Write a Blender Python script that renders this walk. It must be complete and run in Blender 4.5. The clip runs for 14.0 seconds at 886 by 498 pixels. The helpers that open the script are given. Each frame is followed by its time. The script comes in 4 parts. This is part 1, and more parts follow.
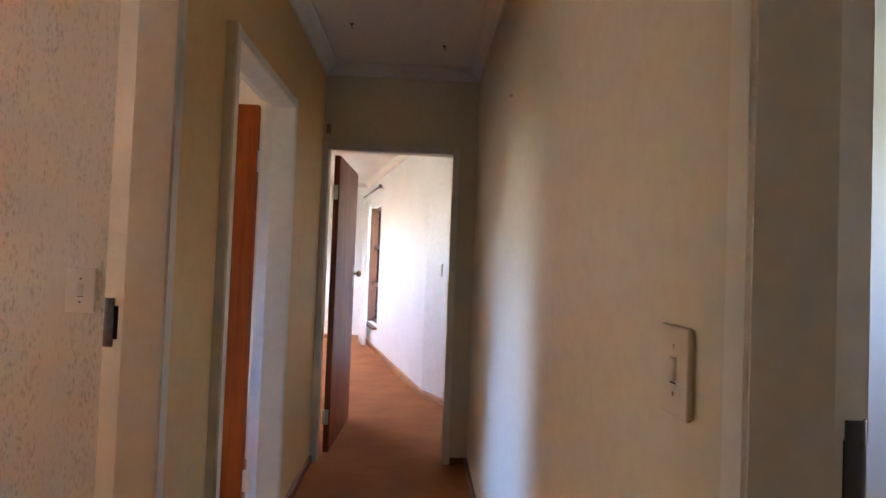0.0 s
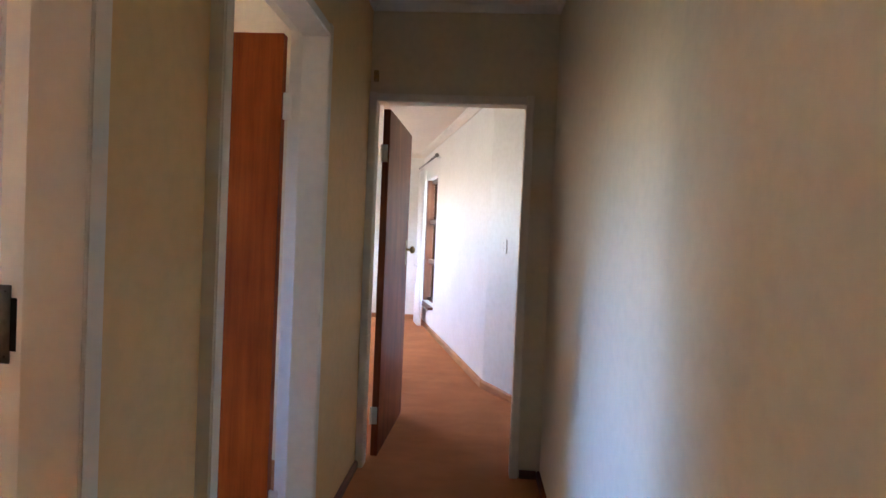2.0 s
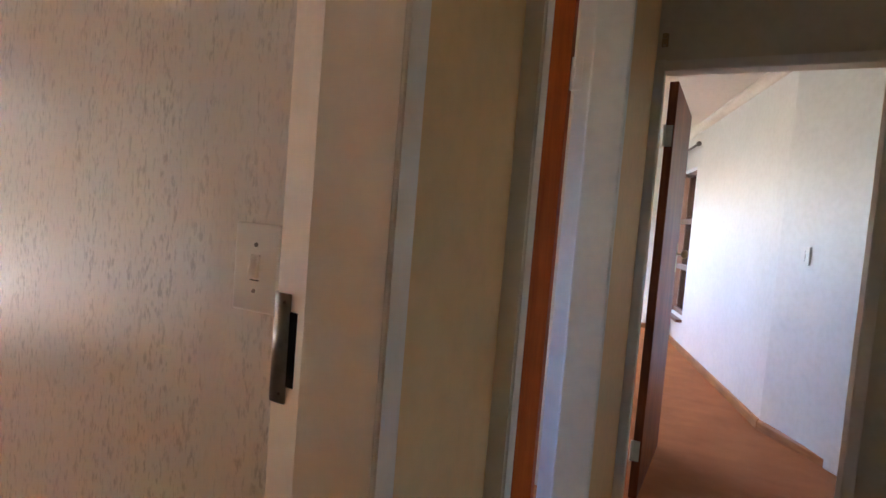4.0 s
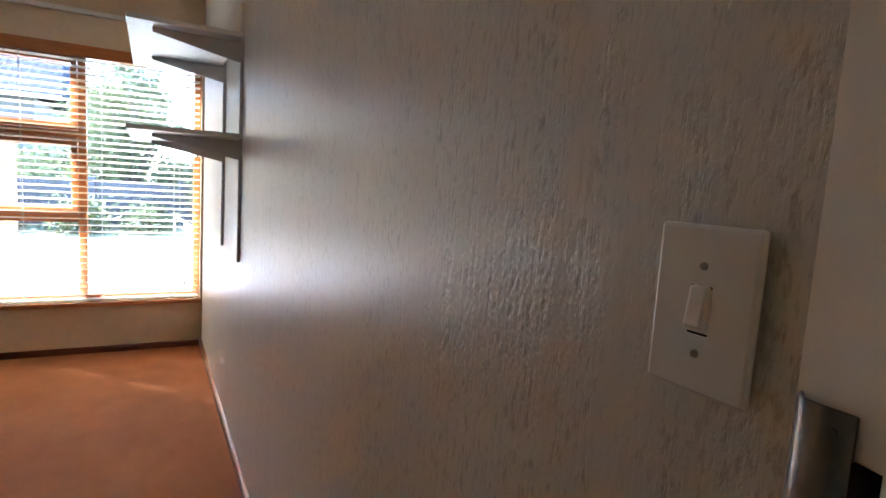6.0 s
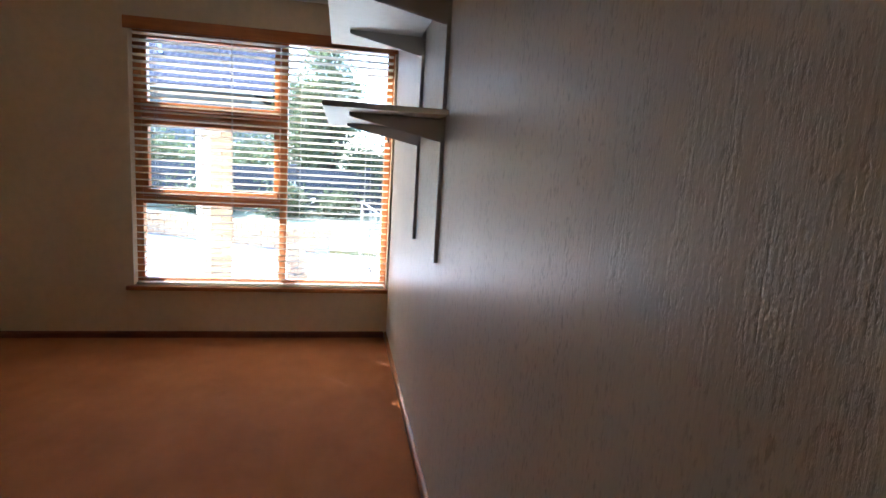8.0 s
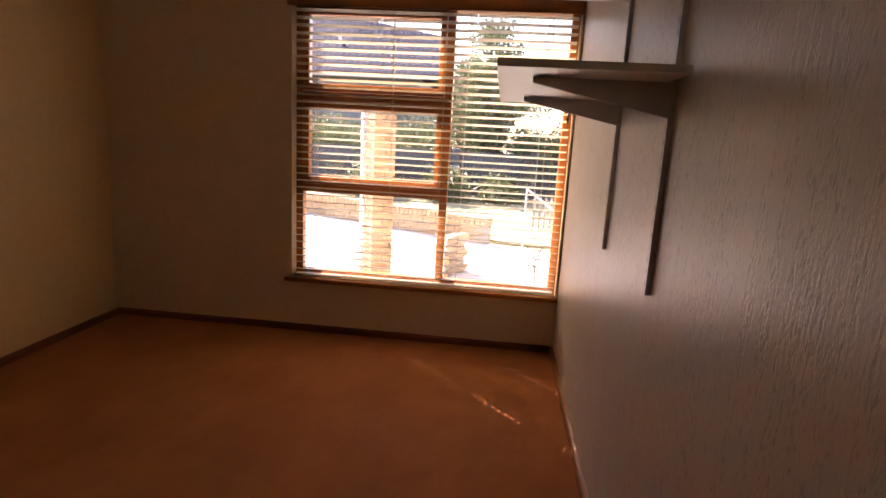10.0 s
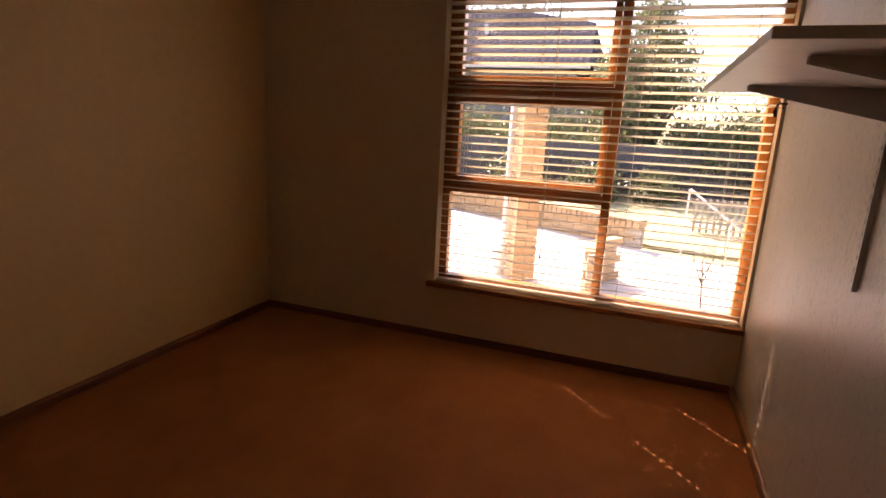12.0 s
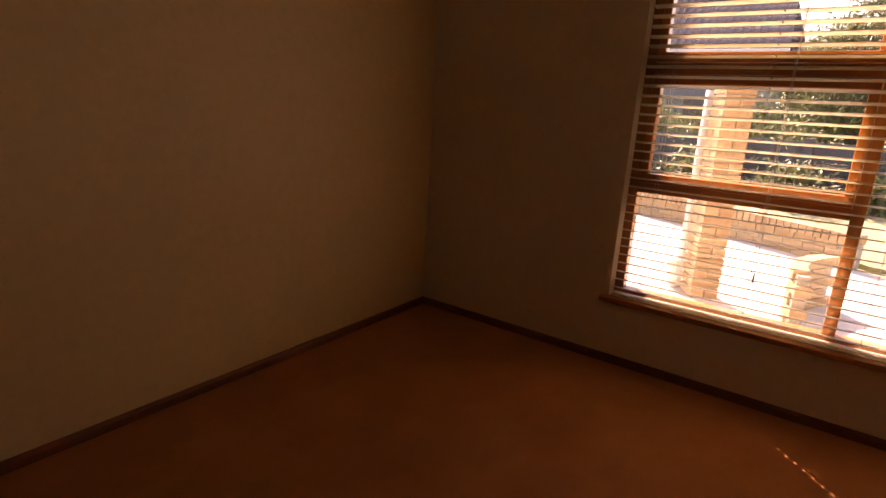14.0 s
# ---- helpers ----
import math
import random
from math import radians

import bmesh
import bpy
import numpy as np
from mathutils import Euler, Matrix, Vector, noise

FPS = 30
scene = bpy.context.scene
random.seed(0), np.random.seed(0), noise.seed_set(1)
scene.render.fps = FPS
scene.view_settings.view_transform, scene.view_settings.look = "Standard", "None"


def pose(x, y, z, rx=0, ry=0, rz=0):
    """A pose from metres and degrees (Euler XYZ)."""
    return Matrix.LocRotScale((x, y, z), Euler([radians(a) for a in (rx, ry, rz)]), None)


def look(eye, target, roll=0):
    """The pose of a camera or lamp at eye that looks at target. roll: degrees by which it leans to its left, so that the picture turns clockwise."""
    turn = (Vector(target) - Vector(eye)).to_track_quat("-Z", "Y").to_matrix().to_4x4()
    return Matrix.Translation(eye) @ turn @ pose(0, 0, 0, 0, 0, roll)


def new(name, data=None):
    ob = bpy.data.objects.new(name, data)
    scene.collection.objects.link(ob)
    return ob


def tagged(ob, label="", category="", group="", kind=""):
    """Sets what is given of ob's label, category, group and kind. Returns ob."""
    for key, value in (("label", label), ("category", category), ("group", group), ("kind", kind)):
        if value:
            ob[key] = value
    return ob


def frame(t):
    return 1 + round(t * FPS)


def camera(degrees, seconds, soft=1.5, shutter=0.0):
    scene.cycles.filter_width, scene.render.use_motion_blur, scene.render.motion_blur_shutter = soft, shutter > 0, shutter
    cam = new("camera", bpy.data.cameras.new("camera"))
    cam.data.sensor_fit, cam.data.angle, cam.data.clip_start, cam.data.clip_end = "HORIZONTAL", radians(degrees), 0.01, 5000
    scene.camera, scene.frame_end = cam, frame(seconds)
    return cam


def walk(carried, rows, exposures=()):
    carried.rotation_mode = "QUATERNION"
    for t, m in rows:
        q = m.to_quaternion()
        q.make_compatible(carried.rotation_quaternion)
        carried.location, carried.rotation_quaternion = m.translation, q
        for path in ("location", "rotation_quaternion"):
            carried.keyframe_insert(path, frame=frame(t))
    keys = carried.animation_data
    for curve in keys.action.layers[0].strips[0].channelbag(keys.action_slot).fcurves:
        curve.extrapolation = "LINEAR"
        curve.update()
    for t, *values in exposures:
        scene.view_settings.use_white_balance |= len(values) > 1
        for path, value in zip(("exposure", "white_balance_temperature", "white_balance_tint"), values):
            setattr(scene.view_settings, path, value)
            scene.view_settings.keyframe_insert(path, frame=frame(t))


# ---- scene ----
cam = camera(78.4, 14.0)
PATH = [
    (0, (1.172, 0.384, 1.321), (1.25, 2.382, 1.374), 2.2),
    (0.5, (1.177, 0.508, 1.31), (1.246, 2.507, 1.335), 2.2),
    (1, (1.156, 0.68, 1.321), (1.188, 2.68, 1.321), 2.3),
    (1.5, (1.14, 0.822, 1.309), (1.129, 2.822, 1.288), 2.4),
    (2, (1.121, 0.995, 1.304), (0.998, 2.991, 1.264), 2.5),
    (2.2, (1.111, 1.037, 1.304), (0.917, 3.027, 1.258), 2.8),
    (4.5, (0.731, 1.414, 1.295), (-0.432, 3.035, 1.154), 4.4),
    (5, (0.678, 1.481, 1.3), (-0.764, 2.855, 1.123), 3.7),
    (5.5, (0.586, 1.524, 1.296), (-1.011, 2.711, 1.097), 3.6),
    (6, (0.504, 1.54, 1.285), (-1.241, 2.491, 1.063), 3.6),
    (6.5, (0.41, 1.563, 1.274), (-1.422, 2.327, 1.033), 3.6),
    (7, (0.22, 1.538, 1.276), (-1.659, 2.165, 1.002), 3.6),
    (7.5, (0.105, 1.523, 1.281), (-1.81, 2.022, 0.989), 3.7),
    (8, (-0.02, 1.524, 1.271), (-1.959, 1.904, 0.964), 3.5),
    (10.3, (-0.631, 1.469, 1.272), (-2.57, 1.204, 0.861), 3.2),
    (10.5, (-0.649, 1.448, 1.282), (-2.58, 1.138, 0.863), 3.2),
    (11, (-0.71, 1.399, 1.286), (-2.616, 0.974, 0.855), 3.2),
    (11.5, (-0.793, 1.359, 1.288), (-2.669, 0.825, 0.847), 3.2),
    (12, (-0.892, 1.32, 1.293), (-2.725, 0.659, 0.84), 3.0),
    (12.5, (-0.957, 1.279, 1.257), (-2.734, 0.477, 0.808), 3.2),
    (13, (-0.985, 1.162, 1.226), (-2.7, 0.237, 0.774), 3.5),
    (13.5, (-1.11, 1.136, 1.252), (-2.739, 0.083, 0.766), 3.3),
    (14, (-1.16, 1.04, 1.259), (-2.739, -0.077, 0.75), 3.4),
]
EXPOSURES = [(0.0, 5.35, 5750, 21), (2.2, 5.28, 5500, 18), (4.3, 5.05, 5300, 15), (5.0, 4.75, 5100, 12), (5.5, 4.43, 5000, 10), (6.5, 3.9, 4900, 8), (7.5, 3.55, 4850, 8), (8.2, 3.15, 5050, 12), (10.3, 2.5, 7600, 35), (11.5, 2.22, 8000, 36), (12.5, 1.92, 8200, 36), (13.5, 1.68, 8900, 38), (14.0, 1.95, 9600, 43)]
walk(cam, [(t, look(eye, target, roll)) for t, eye, target, roll in PATH], EXPOSURES)

# ---- light ----
SUN_EL, SUN_AZ = radians(44), math.atan2(-0.72, -0.69)
world = bpy.data.worlds.new("sky")
scene.world = world
world.use_nodes = True
sky = world.node_tree.nodes.new("ShaderNodeTexSky")
sky.sky_type, sky.sun_disc = "NISHITA", False
sky.sun_elevation, sky.sun_rotation = SUN_EL, SUN_AZ
bg = world.node_tree.nodes["Background"]
bg.inputs["Strength"].default_value = 0.15
world.node_tree.links.new(sky.outputs[0], bg.inputs["Color"])
sun_to = Vector((0.72, 0.69, 0)).normalized() * math.cos(SUN_EL) - Vector((0, 0, math.sin(SUN_EL)))
sun = new("sun", bpy.data.lights.new("sun", "SUN"))
sun.data.energy, sun.data.angle, sun.data.color = 5.0, radians(0.53), (1.0, 0.95, 0.87)
sun.matrix_world = look(Vector((0, 0, 20)) - sun_to * 5, Vector((0, 0, 20)))


def opening_lamp(eye, target, w, h, watts, colour):
    """Daylight that enters by a window's opening, or fill added there."""
    lamp = new("window_lamp", bpy.data.lights.new("window_lamp", "AREA"))
    lamp.data.shape, lamp.data.size, lamp.data.size_y = "RECTANGLE", w, h
    lamp.data.energy, lamp.data.color = watts, colour
    lamp.matrix_world = look(eye, target)
    return lamp


side = opening_lamp((-2.66, 2.95, 1.95), (1.5, 2.72, 0.1), 1.3, 0.4, 0.27, (0.07, 0.35, 1.0))
side.data.spread = radians(38)
haze = opening_lamp((-2.66, 2.95, 1.6), (1.5, 2.72, 1.2), 1.3, 0.6, 0.006, (0.85, 0.91, 1.0))
haze.data.spread = radians(60)
opening_lamp((-2.98, 7.4, 1.8), (0.5, 7.0, 0.4), 2.2, 0.6, 0.6, (1.0, 0.89, 0.76))
# warm fill in the unseen bathroom opening, added to brighten the passage
opening_lamp((3.46, 1.525, 1.55), (1.6, 1.2, 1.2), 0.44, 0.58, 0.13, (1.0, 0.82, 0.58))

# ---- materials ----


def material(name, rough=0.5, metal=0.0):
    m = bpy.data.materials.new(name)
    m.use_nodes = True
    b = m.node_tree.nodes["Principled BSDF"]
    b.inputs["Roughness"].default_value, b.inputs["Metallic"].default_value = rough, metal
    return m, m.node_tree, b


def node(tree, kind, **kw):
    n = tree.nodes.new(kind)
    for k, v in kw.items():
        n.inputs[k.replace("_", " ")].default_value = v
    return n


def coords(tree, scale=(1, 1, 1), world_space=True):
    mp = node(tree, "ShaderNodeMapping", Scale=scale)
    if world_space:
        src = tree.nodes.new("ShaderNodeNewGeometry").outputs["Position"]
    else:
        src = tree.nodes.new("ShaderNodeTexCoord").outputs["Object"]
    tree.links.new(src, mp.inputs["Vector"])
    return mp.outputs["Vector"]


def noise_tex(tree, vec, scale, detail=4.0, rough=0.55):
    n = node(tree, "ShaderNodeTexNoise", Scale=scale, Detail=detail, Roughness=rough)
    tree.links.new(vec, n.inputs["Vector"])
    return n.outputs["Fac"]


def ramp(tree, fac, *stops):
    r = tree.nodes.new("ShaderNodeValToRGB")
    el = r.color_ramp.elements
    while len(el) < len(stops):
        el.new(0.5)
    for e, (p, c) in zip(el, stops):
        e.position, e.color = p, (*c, 1)
    tree.links.new(fac, r.inputs["Fac"])
    return r.outputs["Color"]


def mixed(tree, fac, a, b, mode="MIX"):
    m = tree.nodes.new("ShaderNodeMix")
    m.data_type, m.blend_type = "RGBA", mode
    for s, v in ((m.inputs[0], fac), (m.inputs[6], a), (m.inputs[7], b)):
        if isinstance(v, (int, float)):
            s.default_value = v
        elif isinstance(v, tuple):
            s.default_value = (*v, 1)
        else:
            tree.links.new(v, s)
    return m.outputs[2]


def bump(tree, b, height, strength=0.3, dist=0.002, chain=None):
    n = node(tree, "ShaderNodeBump", Strength=strength, Distance=dist)
    tree.links.new(height, n.inputs["Height"])
    if chain:
        tree.links.new(chain, n.inputs["Normal"])
    tree.links.new(n.outputs["Normal"], b.inputs["Normal"])
    return n.outputs["Normal"]


def paint(name, colour, rough=0.55, blotch=0.06, grain=0.15):
    """Wall or joinery paint: faint blotches, roller grain."""
    m, t, b = material(name, rough)
    v = coords(t)
    lo = tuple(c * (1 - blotch) for c in colour)
    c = ramp(t, noise_tex(t, v, 1.7, 5), (0.35, lo), (0.65, colour))
    c2 = ramp(t, noise_tex(t, v, 23, 3), (0.3, (0.94, 0.94, 0.93)), (0.6, (1, 1, 1)))
    t.links.new(mixed(t, 1.0, c, c2, "MULTIPLY"), b.inputs["Base Color"])
    if grain:
        bump(t, b, noise_tex(t, v, 260, 3), grain, 0.001)
    return m


def textured_plaster(name, colour):
    """Painted plaster dragged downwards into ragged vertical strokes."""
    m, t, b = material(name, 0.36)
    b.inputs["Specular IOR Level"].default_value = 0.7
    v = coords(t)
    c = ramp(t, noise_tex(t, v, 1.3, 5), (0.3, tuple(x * 0.93 for x in colour)), (0.7, colour))
    # strokes gather in ragged lanes with smoother plaster between them
    lanes = ramp(t, noise_tex(t, coords(t, (24, 24, 0.6)), 1.0, 5, 0.6), (0.36, (0.0, 0.0, 0.0)), (0.58, (1, 1, 1)))
    patch = ramp(t, noise_tex(t, coords(t, (3.1, 3.1, 2.6)), 1.0, 4, 0.6), (0.36, (0.5, 0.5, 0.5)), (0.58, (1, 1, 1)))
    mask = mixed(t, 1.0, lanes, patch, "MULTIPLY")
    mask = ramp(t, mask, (0.0, (0.2, 0.2, 0.2)), (0.75, (1, 1, 1)))
    strokes = noise_tex(t, coords(t, (115, 115, 6.5)), 1.0, 5, 0.66)
    lumps = noise_tex(t, coords(t, (170, 170, 90)), 1.0, 3, 0.55)
    relief = mixed(t, mask, (0.5, 0.5, 0.5), mixed(t, 0.38, strokes, lumps))
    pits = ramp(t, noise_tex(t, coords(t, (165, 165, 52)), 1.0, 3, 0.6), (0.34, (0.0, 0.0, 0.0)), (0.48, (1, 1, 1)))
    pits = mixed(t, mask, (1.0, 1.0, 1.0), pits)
    # the pits' own shade is also put into the colour
    pit_shade = ramp(t, pits, (0.0, (0.7, 0.69, 0.68)), (1.0, (1, 1, 1)))
    t.links.new(mixed(t, 1.0, c, pit_shade, "MULTIPLY"), b.inputs["Base Color"])
    n0 = bump(t, b, noise_tex(t, coords(t, (9, 9, 2.2)), 1.0, 3, 0.5), 0.2, 0.005)
    n1 = bump(t, b, relief, 0.62, 0.005, n0)
    bump(t, b, pits, 0.38, 0.0015, n1)
    return m


def wood(name, dark, light, rough=0.35, grain=(2.5, 40, 40), coat=0.0):
    m, t, b = material(name, rough)
    v = coords(t, grain)
    f = noise_tex(t, v, 1.0, 6, 0.65)
    c = ramp(t, f, (0.3, dark), (0.7, light))
    w = ramp(t, noise_tex(t, coords(t), 3.0, 4), (0.35, (0.72, 0.7, 0.68)), (0.65, (1, 1, 1)))
    t.links.new(mixed(t, 1.0, c, w, "MULTIPLY"), b.inputs["Base Color"])
    b.inputs["Coat Weight"].default_value = coat
    bump(t, b, f, 0.15, 0.001)
    return m


def plain(name, colour, rough=0.4, metal=0.0, var=0.1, scale=14.0):
    m, t, b = material(name, rough, metal)
    c = ramp(t, noise_tex(t, coords(t), scale, 4), (0.3, tuple(x * (1 - var) for x in colour)), (0.7, colour))
    t.links.new(c, b.inputs["Base Color"])
    return m


def carpet_material():
    m, t, b = material("carpet", 0.95)
    v = coords(t)
    c = ramp(t, noise_tex(t, v, 2.2, 6, 0.6), (0.28, (0.46, 0.155, 0.042)), (0.72, (0.66, 0.25, 0.075)))
    tracks = ramp(t, noise_tex(t, coords(t, (3.2, 7.5, 1)), 1.0, 5, 0.65), (0.33, (0.88, 0.87, 0.86)), (0.62, (1, 1, 1)))
    c = mixed(t, 1.0, c, tracks, "MULTIPLY")
    c2 = ramp(t, noise_tex(t, v, 330, 2), (0.3, (0.76, 0.74, 0.72)), (0.7, (1, 1, 1)))
    t.links.new(mixed(t, 1.0, c, c2, "MULTIPLY"), b.inputs["Base Color"])
    b.inputs["Sheen Weight"].default_value = 0.15
    b.inputs["Sheen Tint"].default_value = (0.8, 0.4, 0.2, 1)
    n1 = bump(t, b, noise_tex(t, v, 420, 2), 0.7, 0.004)
    bump(t, b, noise_tex(t, v, 30, 4), 0.25, 0.006, n1)
    return m


def brick_material(name, lo, hi):
    m, t, b = material(name, 0.85)
    rnd = t.nodes.new("ShaderNodeObjectInfo").outputs["Random"]
    c = ramp(t, rnd, (0.0, lo), (1.0, hi))
    v = coords(t)
    c2 = ramp(t, noise_tex(t, v, 35, 5), (0.3, (0.7, 0.66, 0.6)), (0.62, (1, 1, 1)))
    t.links.new(mixed(t, 1.0, c, c2, "MULTIPLY"), b.inputs["Base Color"])
    bump(t, b, noise_tex(t, v, 160, 3), 0.5, 0.003)
    return m


def leaf_material(name, lo, hi):
    m, t, b = material(name, 0.5)
    geo = t.nodes.new("ShaderNodeNewGeometry")
    c = ramp(t, geo.outputs["Random Per Island"], (0.0, lo), (1.0, hi))
    t.links.new(c, b.inputs["Base Color"])
    tr = t.nodes.new("ShaderNodeBsdfTranslucent")
    t.links.new(c, tr.inputs["Color"])
    mx = t.nodes.new("ShaderNodeMixShader")
    mx.inputs[0].default_value = 0.35
    t.links.new(b.outputs[0], mx.inputs[1])
    t.links.new(tr.outputs[0], mx.inputs[2])
    t.links.new(mx.outputs[0], t.nodes["Material Output"].inputs["Surface"])
    return m


def glass_material():
    m, t, b = material("window_glass")
    tr, gl = t.nodes.new("ShaderNodeBsdfTransparent"), node(t, "ShaderNodeBsdfGlossy", Roughness=0.01)
    fr = node(t, "ShaderNodeFresnel", IOR=1.45)
    mx = t.nodes.new("ShaderNodeMixShader")
    t.links.new(fr.outputs[0], mx.inputs[0])
    t.links.new(tr.outputs[0], mx.inputs[1])
    t.links.new(gl.outputs[0], mx.inputs[2])
    t.links.new(mx.outputs[0], t.nodes["Material Output"].inputs["Surface"])
    return m


def slat_material():
    """Thin cream slats that let a little sun glow through."""
    m, t, b = material("cream_slat", 0.35)
    c = ramp(t, noise_tex(t, coords(t), 14, 4), (0.3, (0.8, 0.73, 0.58)), (0.7, (0.86, 0.8, 0.66)))
    t.links.new(c, b.inputs["Base Color"])
    tr = t.nodes.new("ShaderNodeBsdfTranslucent")
    t.links.new(c, tr.inputs["Color"])
    mx = t.nodes.new("ShaderNodeMixShader")
    mx.inputs[0].default_value = 0.3
    t.links.new(b.outputs[0], mx.inputs[1])
    t.links.new(tr.outputs[0], mx.inputs[2])
    t.links.new(mx.outputs[0], t.nodes["Material Output"].inputs["Surface"])
    return m


def ground_material(name, a, b_, c3, rough=0.9):
    m, t, b = material(name, rough)
    v = coords(t)
    c = ramp(t, noise_tex(t, v, 0.7, 6, 0.6), (0.3, a), (0.55, b_), (0.8, c3))
    c2 = ramp(t, noise_tex(t, v, 60, 3), (0.3, (0.8, 0.79, 0.77)), (0.6, (1, 1, 1)))
    t.links.new(mixed(t, 1.0, c, c2, "MULTIPLY"), b.inputs["Base Color"])
    bump(t, b, noise_tex(t, v, 90, 4), 0.5, 0.004)
    return m


CREAM = paint("cream_wall_paint", (0.77, 0.64, 0.44), 0.5)
YELLOW = paint("yellow_cream_wall_paint", (0.83, 0.53, 0.22), 0.6)
OFFWHITE = paint("offwhite_wall_paint", (0.76, 0.61, 0.43), 0.5)
ROOMCREAM = paint("cream_bedroom_paint", (0.78, 0.55, 0.28), 0.5)
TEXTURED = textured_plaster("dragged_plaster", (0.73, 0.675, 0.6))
WHITEWALL = paint("white_wall_paint", (0.82, 0.8, 0.76), 0.5)
CEILING = paint("ceiling_paint", (0.82, 0.75, 0.66), 0.7, 0.05)
FRAME = paint("frame_enamel", (0.84, 0.73, 0.58), 0.55, 0.04, 0.05)
WINDOWWOOD = wood("varnished_window_wood", (0.38, 0.12, 0.026), (0.58, 0.21, 0.05), 0.3, (40, 3, 40), 0.3)
WINDOWWOOD_V = wood("varnished_window_wood_upright", (0.38, 0.12, 0.026), (0.58, 0.21, 0.05), 0.3, (40, 40, 3), 0.3)
# the skirting varnish again, darkened for strips that lie in shade
SHADEDSKIRT = wood("shaded_varnished_skirting", (0.16, 0.04, 0.01), (0.26, 0.07, 0.018), 0.45, (5, 5, 60), 0.1)
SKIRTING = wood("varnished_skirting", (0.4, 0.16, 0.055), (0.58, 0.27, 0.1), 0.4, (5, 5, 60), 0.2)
DARKWOOD = wood("dark_window_wood", (0.13, 0.045, 0.02), (0.24, 0.09, 0.04), 0.4, (30, 30, 3), 0.1)
REDDOOR = wood("red_brown_door_veneer", (0.3, 0.052, 0.005), (0.5, 0.11, 0.01), 0.55, (30, 30, 1.6), 0.0)
WORNDOOR = wood("worn_door_veneer", (0.2, 0.04, 0.012), (0.38, 0.1, 0.035), 0.5, (22, 9, 1.6), 0.15)
SHELFWHITE = paint("white_melamine", (0.8, 0.79, 0.77), 0.35, 0.03, 0.0)
BRACKET = plain("white_enamelled_steel", (0.62, 0.6, 0.58), 0.35, 0.0, 0.05)
PLASTIC = plain("white_plastic", (0.82, 0.79, 0.74), 0.3, 0.0, 0.03)
SLAT = slat_material()
CORD = plain("cream_cord", (0.6, 0.55, 0.47), 0.8)
CHROME = plain("dull_chrome", (0.24, 0.22, 0.21), 0.3, 1.0, 0.3, 60)
STEEL = plain("dark_steel", (0.1, 0.09, 0.085), 0.4, 0.8)
BRASS = plain("aged_brass", (0.42, 0.3, 0.14), 0.35, 0.9, 0.3, 60)
# near-black that puts the shade of slots and gaps into the colour
HOLLOWSHADE = plain("hollow_shade", (0.02, 0.018, 0.016), 0.9)
CARPET = carpet_material()
TILE = plain("pale_wall_tile", (0.72, 0.76, 0.78), 0.15, 0.0, 0.05, 3)
CURTAIN = paint("white_curtain_cloth", (0.8, 0.79, 0.77), 0.9, 0.05, 0.3)
GLASS = glass_material()
CONCRETE = ground_material("pale_concrete", (0.5, 0.48, 0.44), (0.6, 0.58, 0.54), (0.66, 0.64, 0.6))
LAWN = ground_material("lawn_and_earth", (0.2, 0.2, 0.1), (0.32, 0.31, 0.17), (0.42, 0.4, 0.25))
BRICK = brick_material("yellow_face_brick", (0.36, 0.235, 0.13), (0.47, 0.34, 0.2))
MORTAR = ground_material("mortar", (0.3, 0.27, 0.23), (0.38, 0.35, 0.3), (0.42, 0.39, 0.34))
LEAF = leaf_material("tree_leaf", (0.05, 0.068, 0.03), (0.17, 0.19, 0.085))
BARK = ground_material("bark", (0.09, 0.075, 0.065), (0.13, 0.11, 0.095), (0.18, 0.15, 0.13))
ROOFBLUE = plain("blue_grey_roof_sheet", (0.011, 0.016, 0.036), 0.85, 0.0, 0.3, 5)
ROOFBLUE.node_tree.nodes["Principled BSDF"].inputs["Specular IOR Level"].default_value = 0.05
# panel grey lowered to near-black to carry the trees' shade
SHADEDWALL = ground_material("shaded_precast_panel", (0.05, 0.055, 0.065), (0.08, 0.085, 0.095), (0.11, 0.11, 0.115))
HOUSEWALL = ground_material("grey_house_plaster", (0.16, 0.17, 0.19), (0.2, 0.21, 0.23), (0.24, 0.25, 0.26))
PICKET = plain("weathered_picket", (0.34, 0.33, 0.29), 0.7)
GREYPIPE = plain("pale_grey_pipe", (0.55, 0.54, 0.52), 0.5)
for dull in (HOLLOWSHADE, REDDOOR, WORNDOOR):
    dull.node_tree.nodes["Principled BSDF"].inputs["Specular IOR Level"].default_value = 0.15

# ---- mesh helpers ----


def box(bm, x0, x1, y0, y1, z0, z1, bev=0.0, m=None):
    mat = Matrix.Translation(((x0 + x1) / 2, (y0 + y1) / 2, (z0 + z1) / 2)) @ Matrix.Diagonal((abs(x1 - x0), abs(y1 - y0), abs(z1 - z0), 1))
    r = bmesh.ops.create_cube(bm, size=1.0, matrix=(m @ mat) if m else mat)
    if bev:
        es = list({e for v in r["verts"] for e in v.link_edges})
        bmesh.ops.bevel(bm, geom=es, offset=bev, segments=2, profile=0.5, affect="EDGES")
    return bm


